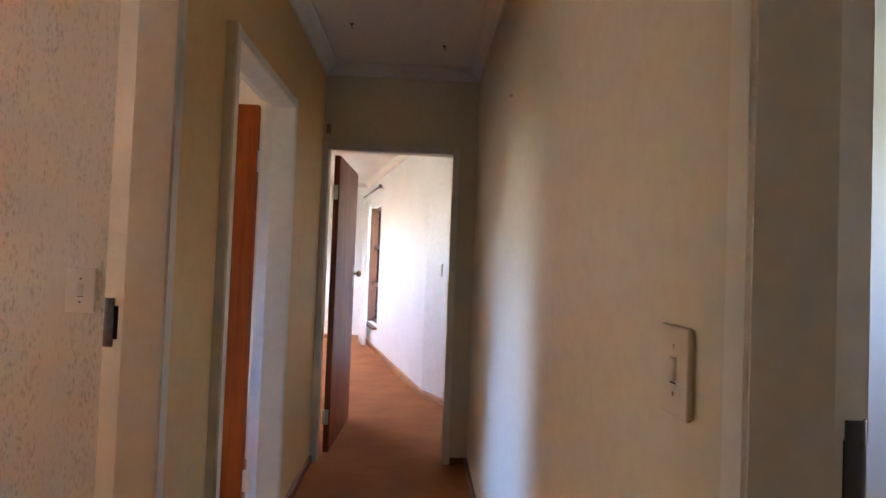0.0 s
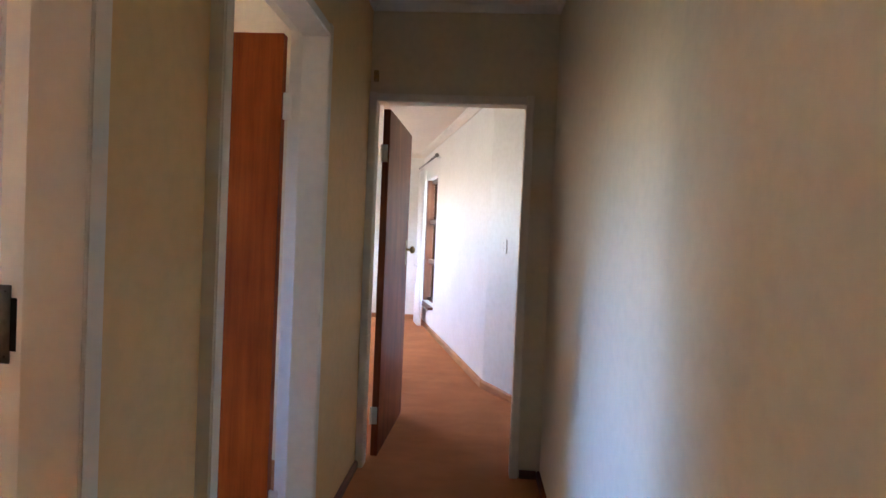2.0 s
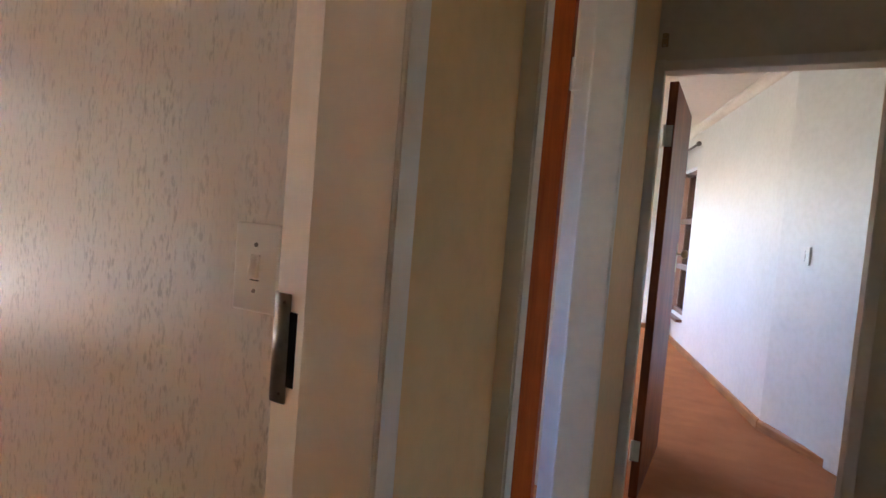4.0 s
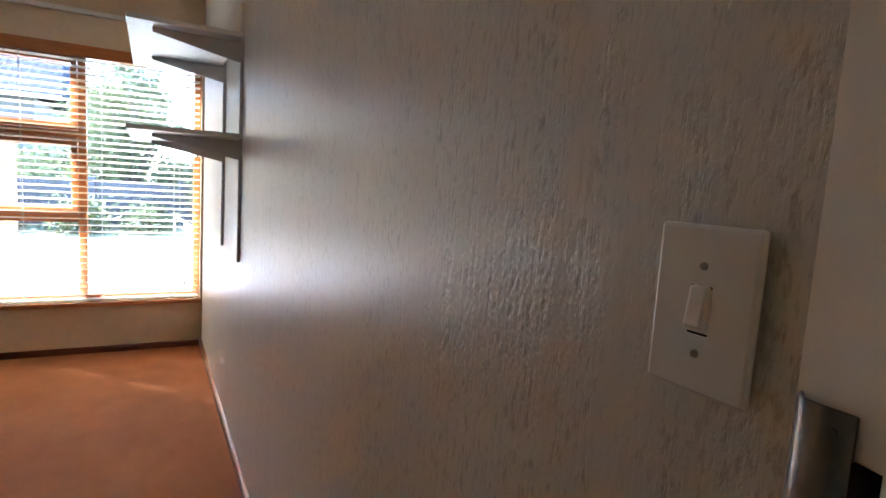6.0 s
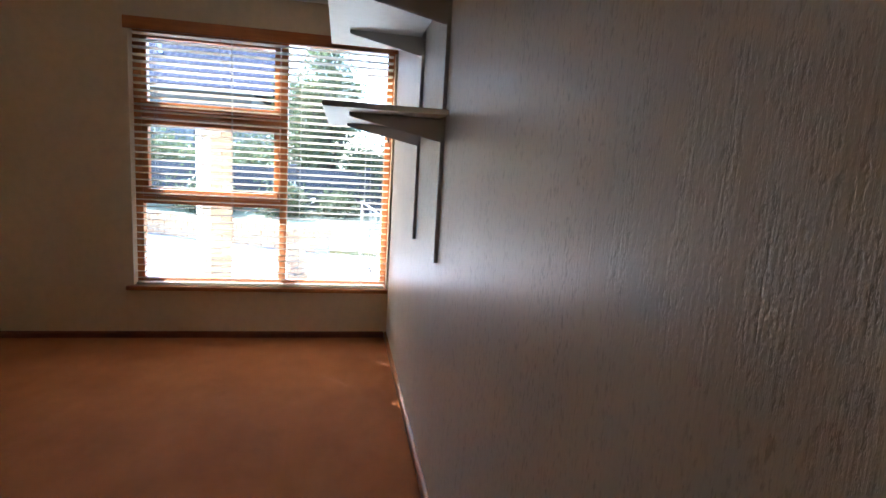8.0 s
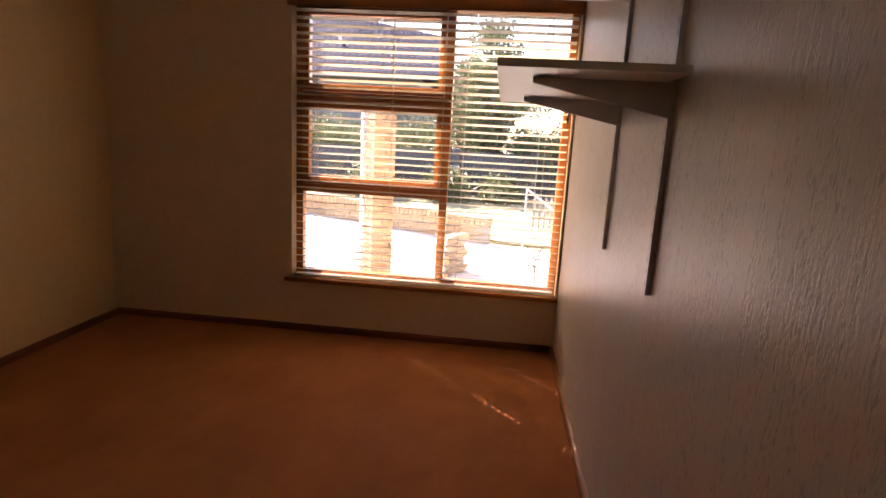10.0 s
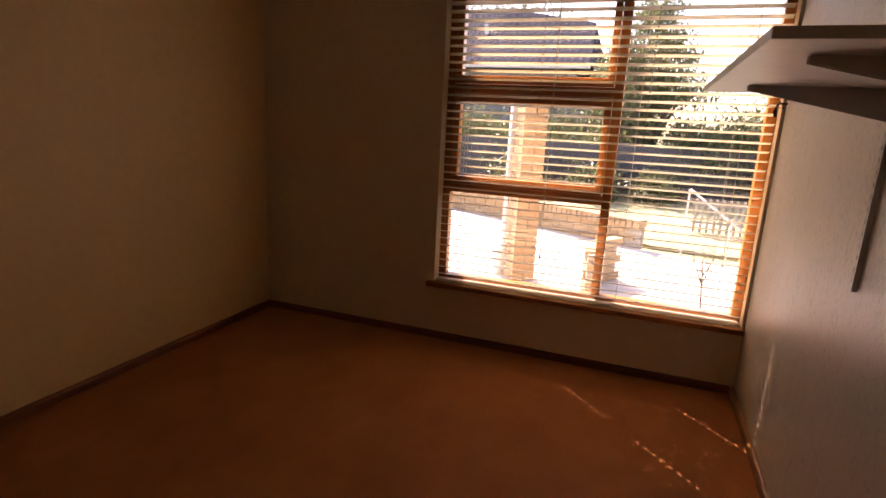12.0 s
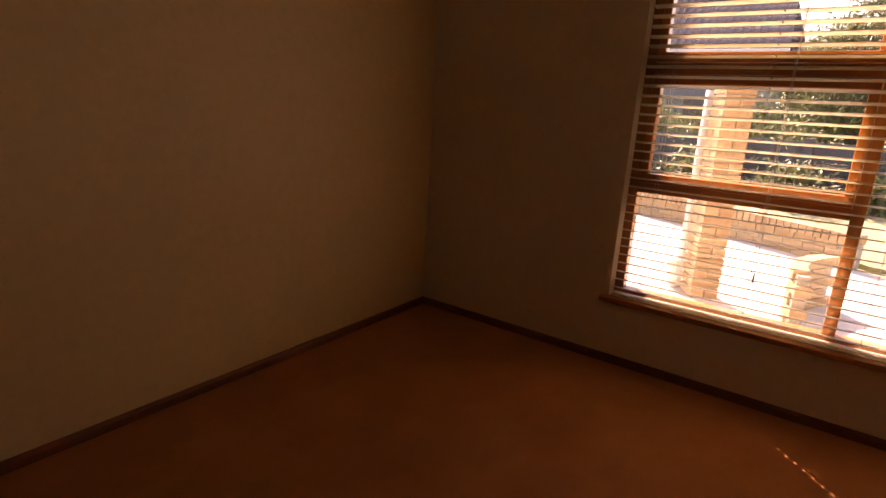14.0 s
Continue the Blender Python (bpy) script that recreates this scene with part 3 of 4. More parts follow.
def venetian_blind():
    root = thing("venetian_blind", "cream wooden-slat venetian blind lowered over the bedroom window", "blind")
    y0, y1, xc = WIN_Y0 + 0.012, WIN_Y1 - 0.012, -3.882
    part("valance", box(B(), -3.862, -3.838, WIN_Y0 - 0.025, WIN_Y1 + 0.01, 1.985, 2.06, 0.003), WINDOWWOOD, root, "varnished wooden valance")
    part("head_rail", box(B(), -3.905, -3.864, y0, y1, 2.0, 2.045, 0.003), STEEL, root)
    cords = (0.35, 0.815, 1.255, 1.696)
    # one slat: a shallow arch in section, with cord holes left open
    b, seg, w, th = B(), 6, 0.047, 0.0022
    marks = [y0]
    for c in (0.74, 1.292):
        marks += [c - 0.0035, c + 0.0035]
    marks += [y1]
    for i in range(len(marks) - 1):
        a, c = marks[i], marks[i + 1]
        hole = i % 2 == 1
        for k in range(seg):
            if hole and k in (1, 2, 3):
                continue
            s0, s1 = (k / seg - 0.5) * w, ((k + 1) / seg - 0.5) * w
            h0, h1 = 0.004 * (1 - (2 * s0 / w) ** 2), 0.004 * (1 - (2 * s1 / w) ** 2)
            vs = [b.verts.new(p) for p in ((s0, a, h0), (s1, a, h1), (s1, c, h1), (s0, c, h0), (s0, a, h0 - th), (s1, a, h1 - th), (s1, c, h1 - th), (s0, c, h0 - th))]
            for q in ((0, 1, 2, 3), (7, 6, 5, 4), (0, 4, 5, 1), (1, 5, 6, 2), (2, 6, 7, 3), (3, 7, 4, 0)):
                b.faces.new([vs[j] for j in q])
    bmesh.ops.remove_doubles(b, verts=b.verts, dist=0.00001)
    bmesh.ops.recalc_face_normals(b, faces=b.faces)
    me = mesh_of("slat", b, SLAT)
    z, n, rnd = 0.405, 0, random.Random(4)
    while z < 1.985:
        s = new("slat", me)
        s.parent = root
        s.location = (xc, 0, z + rnd.uniform(-0.0015, 0.0015))
        s.rotation_euler = (0, radians(-11 + rnd.uniform(-1.2, 1.2)), 0)
        z += 0.0435
        n += 1
    part("bottom_rail", box(B(), xc - 0.024, xc + 0.024, y0, y1, 0.362, 0.378, 0.004), SLAT, root)
    for c in cords:
        b = B()
        for dx in (-0.025, 0.025):
            tube(b, (xc + dx, c, 0.37), (xc + dx, c, 2.0), 0.0009, n=6)
        part("ladder_cord", b, CORD, root)
    b = B()
    tube(b, (-3.845, 0.83, 0.62), (-3.845, 0.82, 1.98), 0.0014, n=6)
    tube(b, (-3.845, 0.83, 0.58), (-3.845, 0.83, 0.62), 0.005, 0.003, n=8)
    part("pull_cord", b, CORD, root)
    b = B()
    tube(b, (-3.845, 1.74, 0.5), (-3.845, 1.72, 1.98), 0.0014, n=6)
    part("pull_cord", b, CORD, root)


venetian_blind()


def curtain_rail():
    root = thing("curtain_rail", "slim white curtain rail fixed above the bedroom window", "curtain rail")
    part("rail", box(B(), -3.815, -3.79, -0.05, 1.87, 2.245, 2.275, 0.004), SHELFWHITE, root)
    for y in (0.1, 0.95, 1.78):
        part("bracket", box(B(), XW, -3.815, y - 0.01, y + 0.01, 2.25, 2.27, 0.002), SHELFWHITE, root)


curtain_rail()


def cord_hook():
    root = thing("cord_hook", "small wire hanger and brass cord hook by the window", "hook")
    b = B()
    tube(b, (-3.825, 1.886, 1.455), (-3.825, 1.85, 1.455), 0.004)
    tube(b, (-3.825, 1.85, 1.455), (-3.825, 1.84, 1.425), 0.005)
    tube(b, (-3.825, 1.84, 1.425), (-3.825, 1.845, 1.395), 0.009, 0.007)
    part("hook", b, STEEL, root)
    b = B()
    for p, q in (((1.80, 1.445), (1.85, 1.470)), ((1.80, 1.445), (1.87, 1.435)), ((1.85, 1.470), (1.875, 1.430))):
        tube(b, (-3.82, p[0], p[1]), (-3.82, q[0], q[1]), 0.0018, n=6)
    part("wire", b, BRASS, root)


cord_hook()

# ---- shelves on slotted uprights ----
UPX = (-1.982, -2.59)
SHELF_Z = (1.43, 1.834)


def upright(x):
    root = thing("shelf_upright", "white enamelled slotted steel shelf upright on the rough wall", "shelf upright", group="shelf uprights")
    b = B()
    box(b, x - 0.0125, x + 0.0125, YN - 0.0035, YN - 0.0005, 0.91, 1.99)
    box(b, x - 0.0125, x - 0.0095, YN - 0.014, YN - 0.0035, 0.91, 1.99)
    box(b, x + 0.0095, x + 0.0125, YN - 0.014, YN - 0.0035, 0.91, 1.99)
    box(b, x - 0.0095, x - 0.003, YN - 0.014, YN - 0.0125, 0.91, 1.99)
    box(b, x + 0.003, x + 0.0095, YN - 0.014, YN - 0.0125, 0.91, 1.99)
    z = 0.91
    while z < 1.97:
        box(b, x - 0.003, x + 0.003, YN - 0.0138, YN - 0.0127, z, z + 0.02)
        z += 0.032
    part("channel", b, BRACKET, root)


def bracket(x, z):
    root = thing("shelf_bracket", "tapering white steel shelf bracket under a shelf", "shelf bracket", group="shelf brackets")
    pts = [(1.548, z - 0.012), (1.548, z), (YN - 0.014, z), (YN - 0.014, z - 0.08)]
    for dx in (-0.0105, 0.0082):
        b = B()
        lo = [b.verts.new((x + dx, y, h)) for y, h in pts]
        hi = [b.verts.new((x + dx + 0.0023, y, h)) for y, h in pts]
        b.faces.new(lo)
        b.faces.new(hi[::-1])
        for i in range(4):
            b.faces.new((lo[i], hi[i], hi[(i + 1) % 4], lo[(i + 1) % 4]))
        bmesh.ops.recalc_face_normals(b, faces=b.faces)
        part("side_plate", b, BRACKET, root)
    part("top_web", box(B(), x - 0.0082, x + 0.0082, 1.549, YN - 0.015, z - 0.003, z - 0.0005), BRACKET, root)
    part("front_web", box(B(), x - 0.0082, x + 0.0082, 1.5483, 1.551, z - 0.0115, z - 0.0032), BRACKET, root)


def shelf(x0, x1, z, y0):
    tagged(part("shelf", box(B(), x0, x1, y0, YN - 0.02, z, z + 0.018, 0.0015), SHELFWHITE), "white melamine board shelf on steel brackets", "shelf", "wall shelves")


for x in UPX:
    upright(x)
    for z in SHELF_Z:
        bracket(x, z)
shelf(-2.865, -1.812, SHELF_Z[0] + 0.001, 1.462)
shelf(-2.93, -1.88, SHELF_Z[1] + 0.001, 1.462)


# ---- far bedroom things ----
def far_window():
    root = thing("window_2", "brown wooden window with a projecting sill in the slanting wall", "window", kind="structure")

    def bar(nm, s0, s1, o0, o1, z0, z1):
        b = prism(B(), [far_at(s0, o0), far_at(s0, o1), far_at(s1, o1), far_at(s1, o0)], z0, z1)
        bmesh.ops.recalc_face_normals(b, faces=b.faces)
        part(nm, b, DARKWOOD, root)

    bar("frame_stile", S0, S0 + 0.05, 0.08, 0.15, FWZ0, FWZ1)
    bar("frame_stile", S1 - 0.07, S1, 0.01, 0.15, FWZ0, FWZ1)
    bar("frame_rail", S0 + 0.05, S1 - 0.07, 0.08, 0.15, FWZ1 - 0.05, FWZ1)
    bar("frame_rail", S0 + 0.05, S1 - 0.07, 0.08, 0.15, FWZ0, FWZ0 + 0.05)
    for z in (0.95, 1.53):
        bar("transom", S0 + 0.05, S1 - 0.07, 0.06, 0.15, z - 0.03, z + 0.03)
    for a, c in ((FWZ0 + 0.05, 0.92), (0.98, 1.5), (1.56, FWZ1 - 0.05)):
        b = prism(B(), [far_at(S0 + 0.05, 0.11), far_at(S0 + 0.05, 0.114), far_at(S1 - 0.07, 0.114), far_at(S1 - 0.07, 0.11)], a, c)
        bmesh.ops.recalc_face_normals(b, faces=b.faces)
        part("pane", b, GLASS, root, "clear window pane").visible_shadow = False
    bar("window_sill", S0 - 0.03, S1 + 0.03, -0.07, 0.15, FWZ0 - 0.035, FWZ0 - 0.003)


far_window()


def curtain():
    root = thing("curtain", "white curtain tied back beside the far bedroom window", "curtain")
    b = B()
    nz, nu = 22, 40
    grid = []
    for i in range(nz + 1):
        z = 0.03 + i / nz * 2.24
        tie = math.exp(-((z - 0.9) / 0.28) ** 2)
        half = 0.19 * (1 - 0.6 * tie) + 0.03 * (1 - z / 2.3)
        row = []
        for j in range(nu + 1):
            u = j / nu * 2 - 1
            s = 3.3 + u * half
            o = -0.1 + 0.028 * math.sin(j * 1.15 + 0.25 * math.sin(z * 3)) * (1 - 0.5 * tie)
            row.append(b.verts.new((*far_at(s, o), z)))
        grid.append(row)
    for i in range(nz):
        for j in range(nu):
            b.faces.new((grid[i][j], grid[i][j + 1], grid[i + 1][j + 1], grid[i + 1][j]))
    c = part("cloth", b, CURTAIN, root, "", True)
    sol = c.modifiers.new("thick", "SOLIDIFY")
    sol.thickness = 0.003
    for s in (3.2, 3.4):
        b = tube(B(), (*far_at(s, -0.145), 0.9), (*far_at(s, -0.14), 0.86), 0.02, 0.012, 8)
        part("tie", b, CURTAIN, root, "knotted curtain tie")


curtain()


def curtain_rod():
    root = thing("curtain_rod", "white curtain rod with a finial on the slanting wall", "curtain rod")
    b = B()
    tube(b, (*far_at(2.3, -0.09), 2.36), (*far_at(3.75, -0.09), 2.36), 0.013)
    part("rod", b, CHROME, root, "", True)
    b = B()
    bmesh.ops.create_uvsphere(b, u_segments=12, v_segments=8, radius=0.028, matrix=Matrix.Translation((*far_at(2.27, -0.09), 2.36)))
    part("finial", b, CHROME, root, "", True)
    b = B()
    tube(b, (*far_at(2.45, 0.0), 2.36), (*far_at(2.45, -0.09), 2.36), 0.008)
    part("bracket", b, SHELFWHITE, root)


curtain_rod()

# ---- outdoors ----
GZ = -0.15
ground = structure("ground", box(B(), -150, 60, -150, 150, GZ - 0.3, GZ - 0.02), LAWN, "patchy lawn and bare earth round the house", "ground")
WA, WB = Vector((-10.6, -3.1)), Vector((-8.15, 1.39))
WDIR = (WB - WA).normalized()
WNOR = Vector((WDIR.y, -WDIR.x))
structure("pavement_driveway", prism(B(), [(-4.08, -12), (-4.08, 2.6), (-7.6, 3.0), (-8.0, 1.6), (-10.5, -3.0), (-13.5, -12)], GZ - 0.1, GZ), CONCRETE, "bleached pale concrete paving outside the window", "paving")
bm = prism(B(), [(-8.3, 1.5), (-7.6, 6.5), (-11.8, 6.5), (-11.8, -4.4)], GZ - 0.1, GZ + 0.28)
for v in bm.verts:
    if v.co.z > GZ:
        v.co.z = GZ + (0.4 if v.co.x < -11 else 0.03)
structure("ground_bank", bm, LAWN, "sunlit grass bank behind the low brick wall", "ground")



def gate_post():
    root = thing("gate_post", "pale grey steel gate post beside the brick pillar", "gate post")
    b = B()
    tube(b, (-6.05, 0.095, GZ), (-6.05, 0.095, 1.5), 0.03, n=16)
    part("post", b, GREYPIPE, root, "", True)
    b = B()
    tube(b, (-6.05, 0.07, GZ), (-6.05, 0.055, GZ + 0.26), 0.05, 0.075, n=16)
    part("footing", b, GREYPIPE, root)


gate_post()


def garden_house():
    root = thing("outbuilding", "grey outbuilding with a blue-grey sheet roof beyond the drive", "building")
    x0, x1, y0, y1 = -23.2, -16.6, -12.0, -1.0
    part("wall", box(B(), x0, x1, y0, y1, GZ, 2.9), HOUSEWALL, root)
    for i in range(5):
        y = y1 - 1.1 - i * 2.0
        win = part("window", box(B(), x1, x1 + 0.05, y - 0.5, y + 0.5, 0.9, 1.9, 0.01), HOUSEWALL, root)
        part("pane", box(B(), x1 + 0.05, x1 + 0.056, y - 0.43, y + 0.43, 0.97, 1.83), STEEL, win)
    # hipped roof of ribbed sheets, rising away from the drive
    ex, ez, rx, rz, ya, yb, yh = x1 + 0.6, 2.95, -20.0, 5.1, y0 - 0.5, -0.35, -0.75
    b, n, top = B(), 128, []
    for k in range(n + 1):
        y = ya + (yb - ya) * k / n
        u = 1.0 if y < yh else max(0.02, (yb - y) / (yb - yh))
        top_z = rz - 0.16 * max(0.0, y + 3.5)
        h = 0.016 if k % 2 else 0.0
        px, pz = ex + (rx - ex) * u, ez + (top_z - ez) * u
        top.append((b.verts.new((ex, y, ez + h)), b.verts.new((px, y, pz + h)), b.verts.new((ex, y, ez - 0.06)), b.verts.new((px, y, pz - 0.06))))
    for a, c in zip(top, top[1:]):
        b.faces.new((a[0], c[0], c[1], a[1]))
        b.faces.new((a[2], a[3], c[3], c[2]))
        b.faces.new((a[0], a[2], c[2], c[0]))
        b.faces.new((a[1], c[1], c[3], a[3]))
    for e in (top[0], top[-1]):
        b.faces.new((e[0], e[1], e[3], e[2]))
    bx = 2 * rx - ex
    slope = [b.verts.new(p) for p in ((bx, ya, ez), (rx, ya, rz), (rx, yh, rz - 0.44), (bx, yb, ez), (ex, yb, ez))]
    b.faces.new(slope[:4])
    b.faces.new((slope[2], slope[4], slope[3]))
    bmesh.ops.recalc_face_normals(b, faces=b.faces)
    r = part("roof", b, ROOFBLUE, root, "blue-grey profiled sheet roof")
    part("gutter", box(B(), ex - 0.02, ex + 0.1, ya, yb, ez - 0.12, ez - 0.02, 0.01), GREYPIPE, r, "pale gutter")
    # two pale leaning tubes at the roof slope
    for y, z0, z1 in ((-3.7, 3.6, 4.3), (-4.4, 3.3, 3.9)):
        part("flue", tube(B(), (-18.0, y, z0), (-18.0, y - 0.12, z1), 0.06), GREYPIPE, r, "pale leaning tube at the roof")


garden_house()


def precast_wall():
    root = thing("garden_wall", "grey precast panel wall, its colour darkened for the trees' shade", "garden wall")
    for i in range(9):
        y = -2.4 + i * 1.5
        part("post", box(B(), -11.4, -11.25, y - 0.07, y + 0.07, GZ, 1.1, 0.01), SHADEDWALL, root)
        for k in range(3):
            part("panel", box(B(), -11.35, -11.3, y + 0.07, y + 1.43, GZ + 0.3 + k * 0.3, GZ + 0.295 + (k + 1) * 0.3, 0.006), SHADEDWALL, root)


precast_wall()


def handrail():
    root = thing("handrail", "thin pale metal handrail beside garden steps", "handrail")
    b = B()
    tube(b, (-8.0, 1.85, 0.67), (-8.0, 2.9, -0.2 + 0.12), 0.014, n=8)
    part("rail", b, GREYPIPE, root, "", True)
    for y, z in ((1.85, 0.67), (2.35, 0.29), (2.85, -0.02)):
        b = B()
        tube(b, (-8.0, y, GZ), (-8.0, y, z), 0.012, n=8)
        part("post", b, GREYPIPE, root)


handrail()


def picket_fence():
    root = thing("picket_fence", "low pale picket fence on the lawn edge", "fence")
    me = mesh_of("picket", box(B(), -0.008, 0.008, -0.018, 0.018, 0, 0.5, 0.003), PICKET)
    for i in range(26):
        o = new("picket", me)
        o.parent, o.location = root, (-9.2, 2.05 + i * 0.085, GZ + 0.1)
    for z in (0.15, 0.4):
        part("rail", box(B(), -9.23, -9.209, 2.0, 4.3, GZ + 0.1 + z, GZ + 0.13 + z), PICKET, root)


picket_fence()


def tree(x, y, z0, h, spread, leaves, seed, label, low=0.35, trunk=0.11, leaf=1.0):
    rnd = random.Random(seed)
    root = thing("tree", label, "tree", group="garden trees")
    b, tips = B(), []
    p, r = Vector((x, y, z0)), trunk
    q = p + Vector((rnd.uniform(-0.1, 0.1), rnd.uniform(-0.1, 0.1), h * low))
    tube(b, p, q, r, r * 0.75, 10)
    for i in range(9):
        a = i * 2.4 + rnd.uniform(-0.4, 0.4)
        st = p.lerp(q, rnd.uniform(0.7, 1.0))
        e = st + Vector((math.cos(a) * spread * rnd.uniform(0.4, 0.8), math.sin(a) * spread * rnd.uniform(0.4, 0.8), h * rnd.uniform(0.15, 0.58)))
        tube(b, st, e, r * 0.5, r * 0.15, 6)
        tips.append(e)
        for k in range(3):
            t = st.lerp(e, rnd.uniform(0.4, 0.9))
            f2 = t + Vector((rnd.uniform(-0.5, 0.5) * spread, rnd.uniform(-0.5, 0.5) * spread, rnd.uniform(-0.1, 0.25) * h))
            tube(b, t, f2, r * 0.2, r * 0.06, 5)
            tips.append(f2)
    part("trunk", b, BARK, root)
    verts, faces = [], []
    for i in range(leaves):
        c = tips[rnd.randrange(len(tips))]
        d = Vector((rnd.gauss(0, 0.2), rnd.gauss(0, 0.2), rnd.gauss(0, 0.16))) * spread
        m = Euler((rnd.uniform(-1.2, 1.2), rnd.uniform(-1.2, 1.2), rnd.uniform(0, 6.3))).to_matrix()
        L, W = rnd.uniform(0.03, 0.075) * leaf, rnd.uniform(0.011, 0.026) * leaf
        k = len(verts)
        for u in ((-L, 0, 0), (0, -W, 0.008), (L, 0, 0), (0, W, 0.008)):
            verts.append(tuple(c + d + m @ Vector(u)))
        faces.append((k, k + 1, k + 2, k + 3))
    me = bpy.data.meshes.new("crown")
    me.from_pydata(verts, [], faces)
    me.materials.append(LEAF)
    o = new("crown", me)
    o.parent = root


TREES = [(-12.6, 1.2, 4.6, 0.95, 6000, 0.25), (-12.2, 2.6, 1.9, 1.3, 6500, 0.2), (-13.2, 3.9, 2.1, 1.7, 7500, 0.2), (-15.3, 0.5, 3.3, 1.1, 5000, 0.3),
         (-11.8, 5.6, 2.3, 1.8, 6500, 0.2), (-12.9, -0.5, 2.2, 1.2, 5500, 0.2), (-24.5, -4.5, 7.5, 3.0, 11000, 0.4), (-25.5, -9.5, 8.0, 3.2, 11000, 0.4), (-16.4, 5.2, 2.3, 2.0, 6000, 0.2),
         (-12.7, -2.2, 2.0, 1.2, 5500, 0.2), (-25.0, 0.5, 5.8, 2.2, 7000, 0.3)]
for i, (x, y, h, sp, n, low) in enumerate(TREES):
    tree(x, y, GZ, h, sp, int(n * 1.9), 20 + i, "leafy dark green garden tree beyond the paving", low)
tree(-5.75, 1.9, GZ, 0.62, 0.16, 40, 77, "thin-stemmed sparse sapling at the edge of the paving", 0.5, 0.009, 0.4)


def shrub(x, y, z, r, n, seed):
    rnd = random.Random(seed)
    root = thing("shrub", "low clumpy green shrub at the foot of the wall", "shrub", group="shrubs")
    verts, faces = [], []
    b = B()
    for i in range(7):
        a = rnd.uniform(0, 6.3)
        tube(b, (x, y, z), (x + math.cos(a) * r * 0.6, y + math.sin(a) * r * 0.6, z + r * rnd.uniform(0.6, 1.1)), 0.012, 0.004, 5)
    part("stem", b, BARK, root)
    for i in range(n):
        d = Vector((rnd.gauss(0, 0.42), rnd.gauss(0, 0.42), abs(rnd.gauss(0.5, 0.35)))) * r
        m = Euler((rnd.uniform(-1.2, 1.2), rnd.uniform(-1.2, 1.2), rnd.uniform(0, 6.3))).to_matrix()
        L, W = rnd.uniform(0.04, 0.08), rnd.uniform(0.012, 0.03)
        k = len(verts)
        for u in ((-L, 0, 0), (0, -W, 0.006), (L, 0, 0), (0, W, 0.006)):
            verts.append(tuple(Vector((x, y, z)) + d + m @ Vector(u)))
        faces.append((k, k + 1, k + 2, k + 3))
    me = bpy.data.meshes.new("leaves")
    me.from_pydata(verts, [], faces)
    me.materials.append(LEAF)
    o = new("leaves", me)
    o.parent = root


for i, (x, y, r) in enumerate([(-10.9, -0.9, 0.5), (-10.8, 0.5, 0.45), (-10.9, 1.5, 0.4), (-11.0, 3.6, 0.6), (-11.9, 0.2, 0.8), (-11.9, -1.4, 0.8), (-11.9, -3.4, 0.9), (-12.6, -4.6, 1.1), (-13.5, -6.2, 1.2)]):
    shrub(x, y, GZ + 0.28, r, 2200, 50 + i)

# ---- brickwork, piece by piece ----
BL, BW, BH, BJ = 0.222, 0.106, 0.073, 0.012


def brick_mesh():
    return mesh_of("brick", box(B(), -BL / 2, BL / 2, -BW / 2, BW / 2, -BH / 2, BH / 2), BRICK)


BRICKMESH = brick_mesh()


def lay(parent, m):
    o = new("brick", BRICKMESH)
    o.parent, o.matrix_local = parent, m
    return o


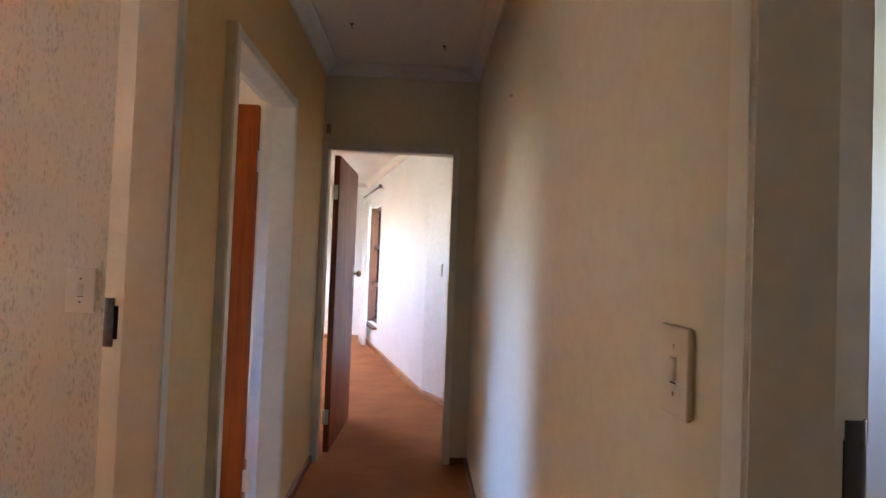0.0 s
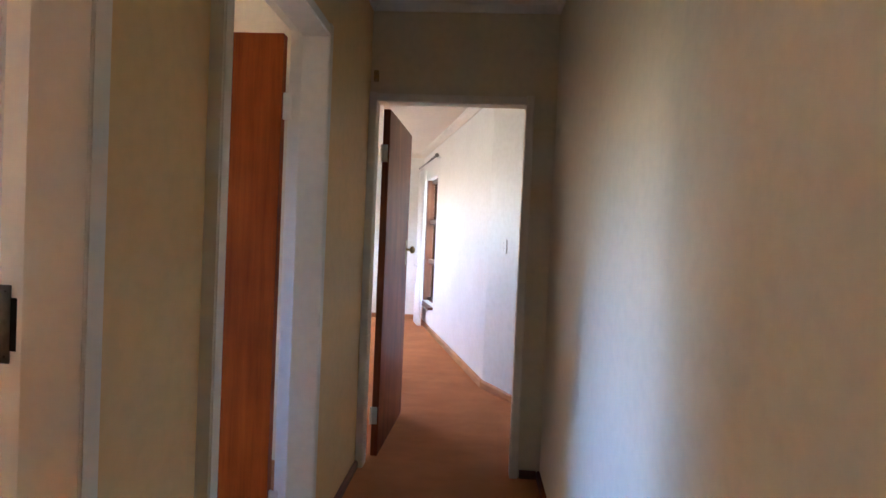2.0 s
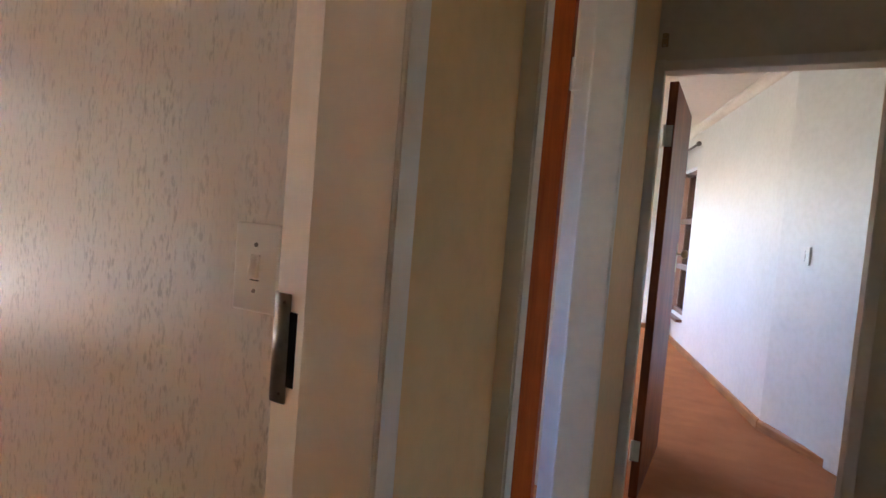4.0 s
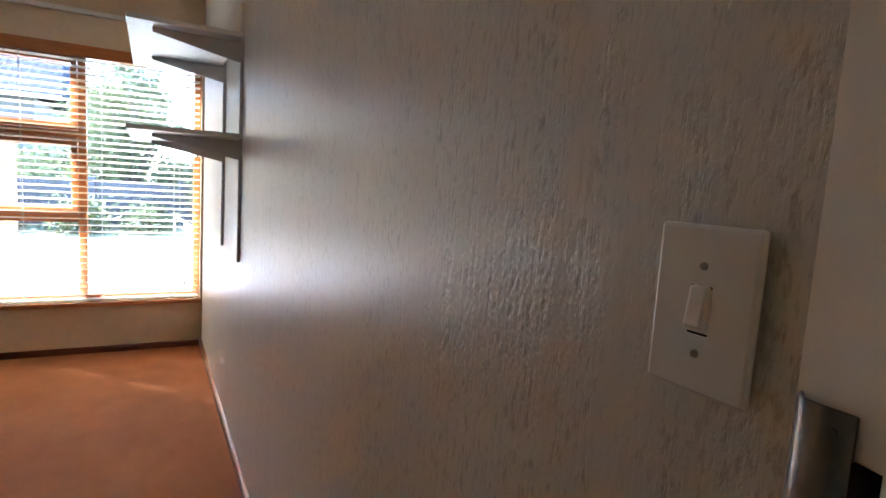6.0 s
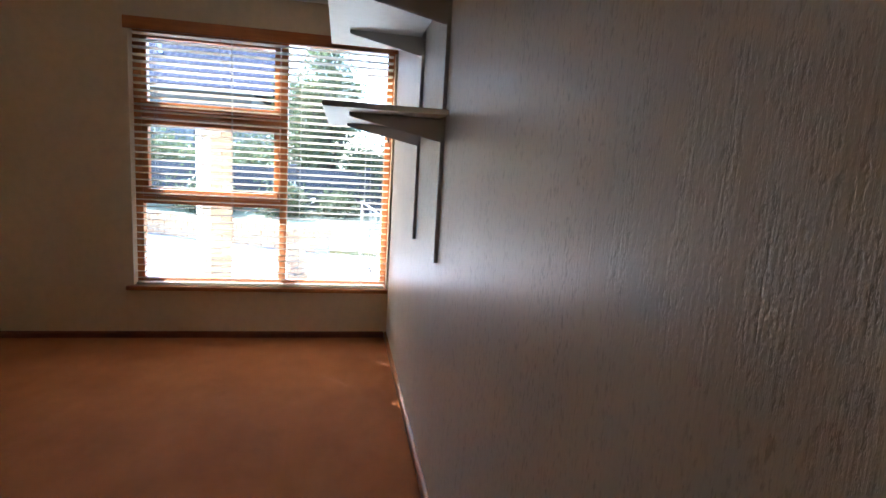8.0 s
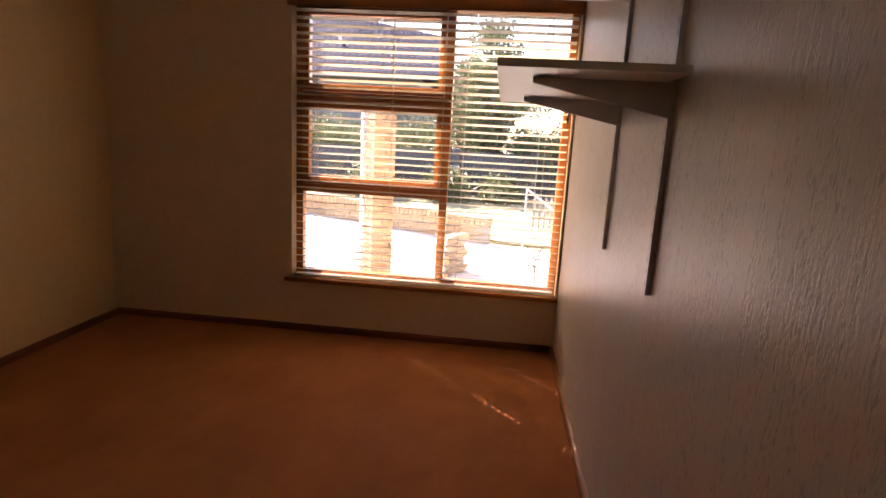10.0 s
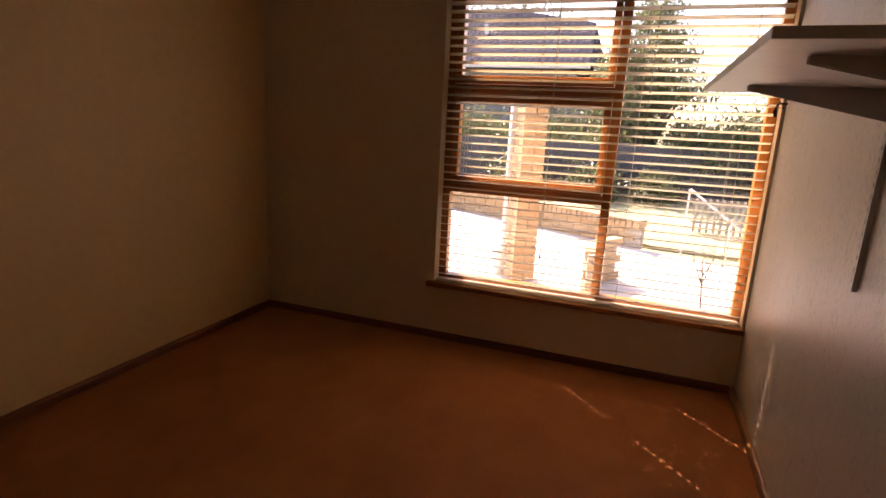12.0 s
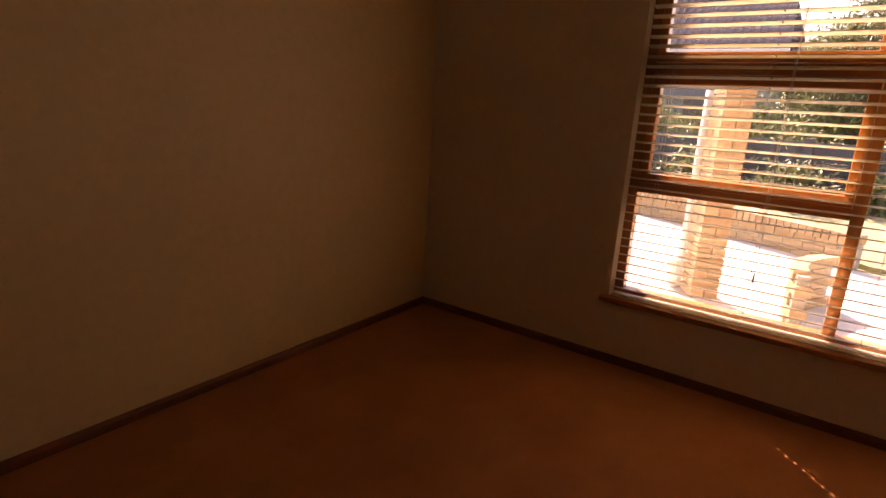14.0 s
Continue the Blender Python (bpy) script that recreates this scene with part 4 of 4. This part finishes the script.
def brick_pillar():
    root = thing("brick_pillar", "square pillar of yellow face brick outside the window", "pillar", (-5.98, 0.285, GZ))
    root.rotation_euler = (0, 0, radians(33))
    core = BL / 2 - 0.012
    part("mortar_core", box(B(), -core, core, -core, core, 0, 1.7), MORTAR, root)
    rnd = random.Random(9)
    for k in range(20):
        z = 0.045 + k * (BH + BJ)
        for q in (-1, 1):
            lay(root, pose(0, 0, z, 0, 0, 90 * (k % 2)) @ pose(rnd.uniform(-0.0015, 0.0015), q * (BW + BJ) / 2 * 0.98, 0))


brick_pillar()


def low_wall():
    root = thing("low_brick_wall", "low yellow face-brick retaining wall with a brick-on-edge coping", "garden wall")
    L = (WB - WA).length
    ang = math.degrees(math.atan2(WDIR.y, WDIR.x))
    base = pose(WA.x, WA.y, GZ, 0, 0, ang)
    b = box(B(), 0, L, -0.04, 0.04, 0, 0.26, 0, base)
    part("mortar_core", b, MORTAR, root)
    for k in range(3):
        n = int(L / (BL + BJ))
        for i in range(n):
            lay(root, base @ pose((i + 0.5 + 0.5 * (k % 2)) * (BL + BJ), 0, 0.045 + k * (BH + BJ)))
    for i in range(int(L / (BH + BJ))):
        lay(root, base @ pose((i + 0.5) * (BH + BJ), 0, 0.312) @ pose(0, 0, 0, 90, 0, 90))


low_wall()


def curved_wall():
    root = thing("curved_brick_wall", "short curved brick planter wall on the paving", "garden wall")
    cx, cy, r = -5.9, 1.9, 0.95
    a0, a1 = -125, -72
    n = 4
    b = B()
    for i in range(n * 2):
        a = radians(a0 + (a1 - a0) * (i + 0.5) / (n * 2))
        box(b, -0.058, 0.058, -0.04, 0.04, 0, 0.4, 0, pose(cx + r * math.cos(a), cy + r * math.sin(a), GZ, 0, 0, math.degrees(a) + 90))
    part("mortar_core", b, MORTAR, root)
    for k in range(5):
        for i in range(n):
            a = a0 + (a1 - a0) * (i + 0.5 + (0.25 if k % 2 else -0.25)) / n
            lay(root, pose(cx + r * math.cos(radians(a)), cy + r * math.sin(radians(a)), GZ + 0.045 + k * (BH + BJ), 0, 0, a + 90))


curved_wall()
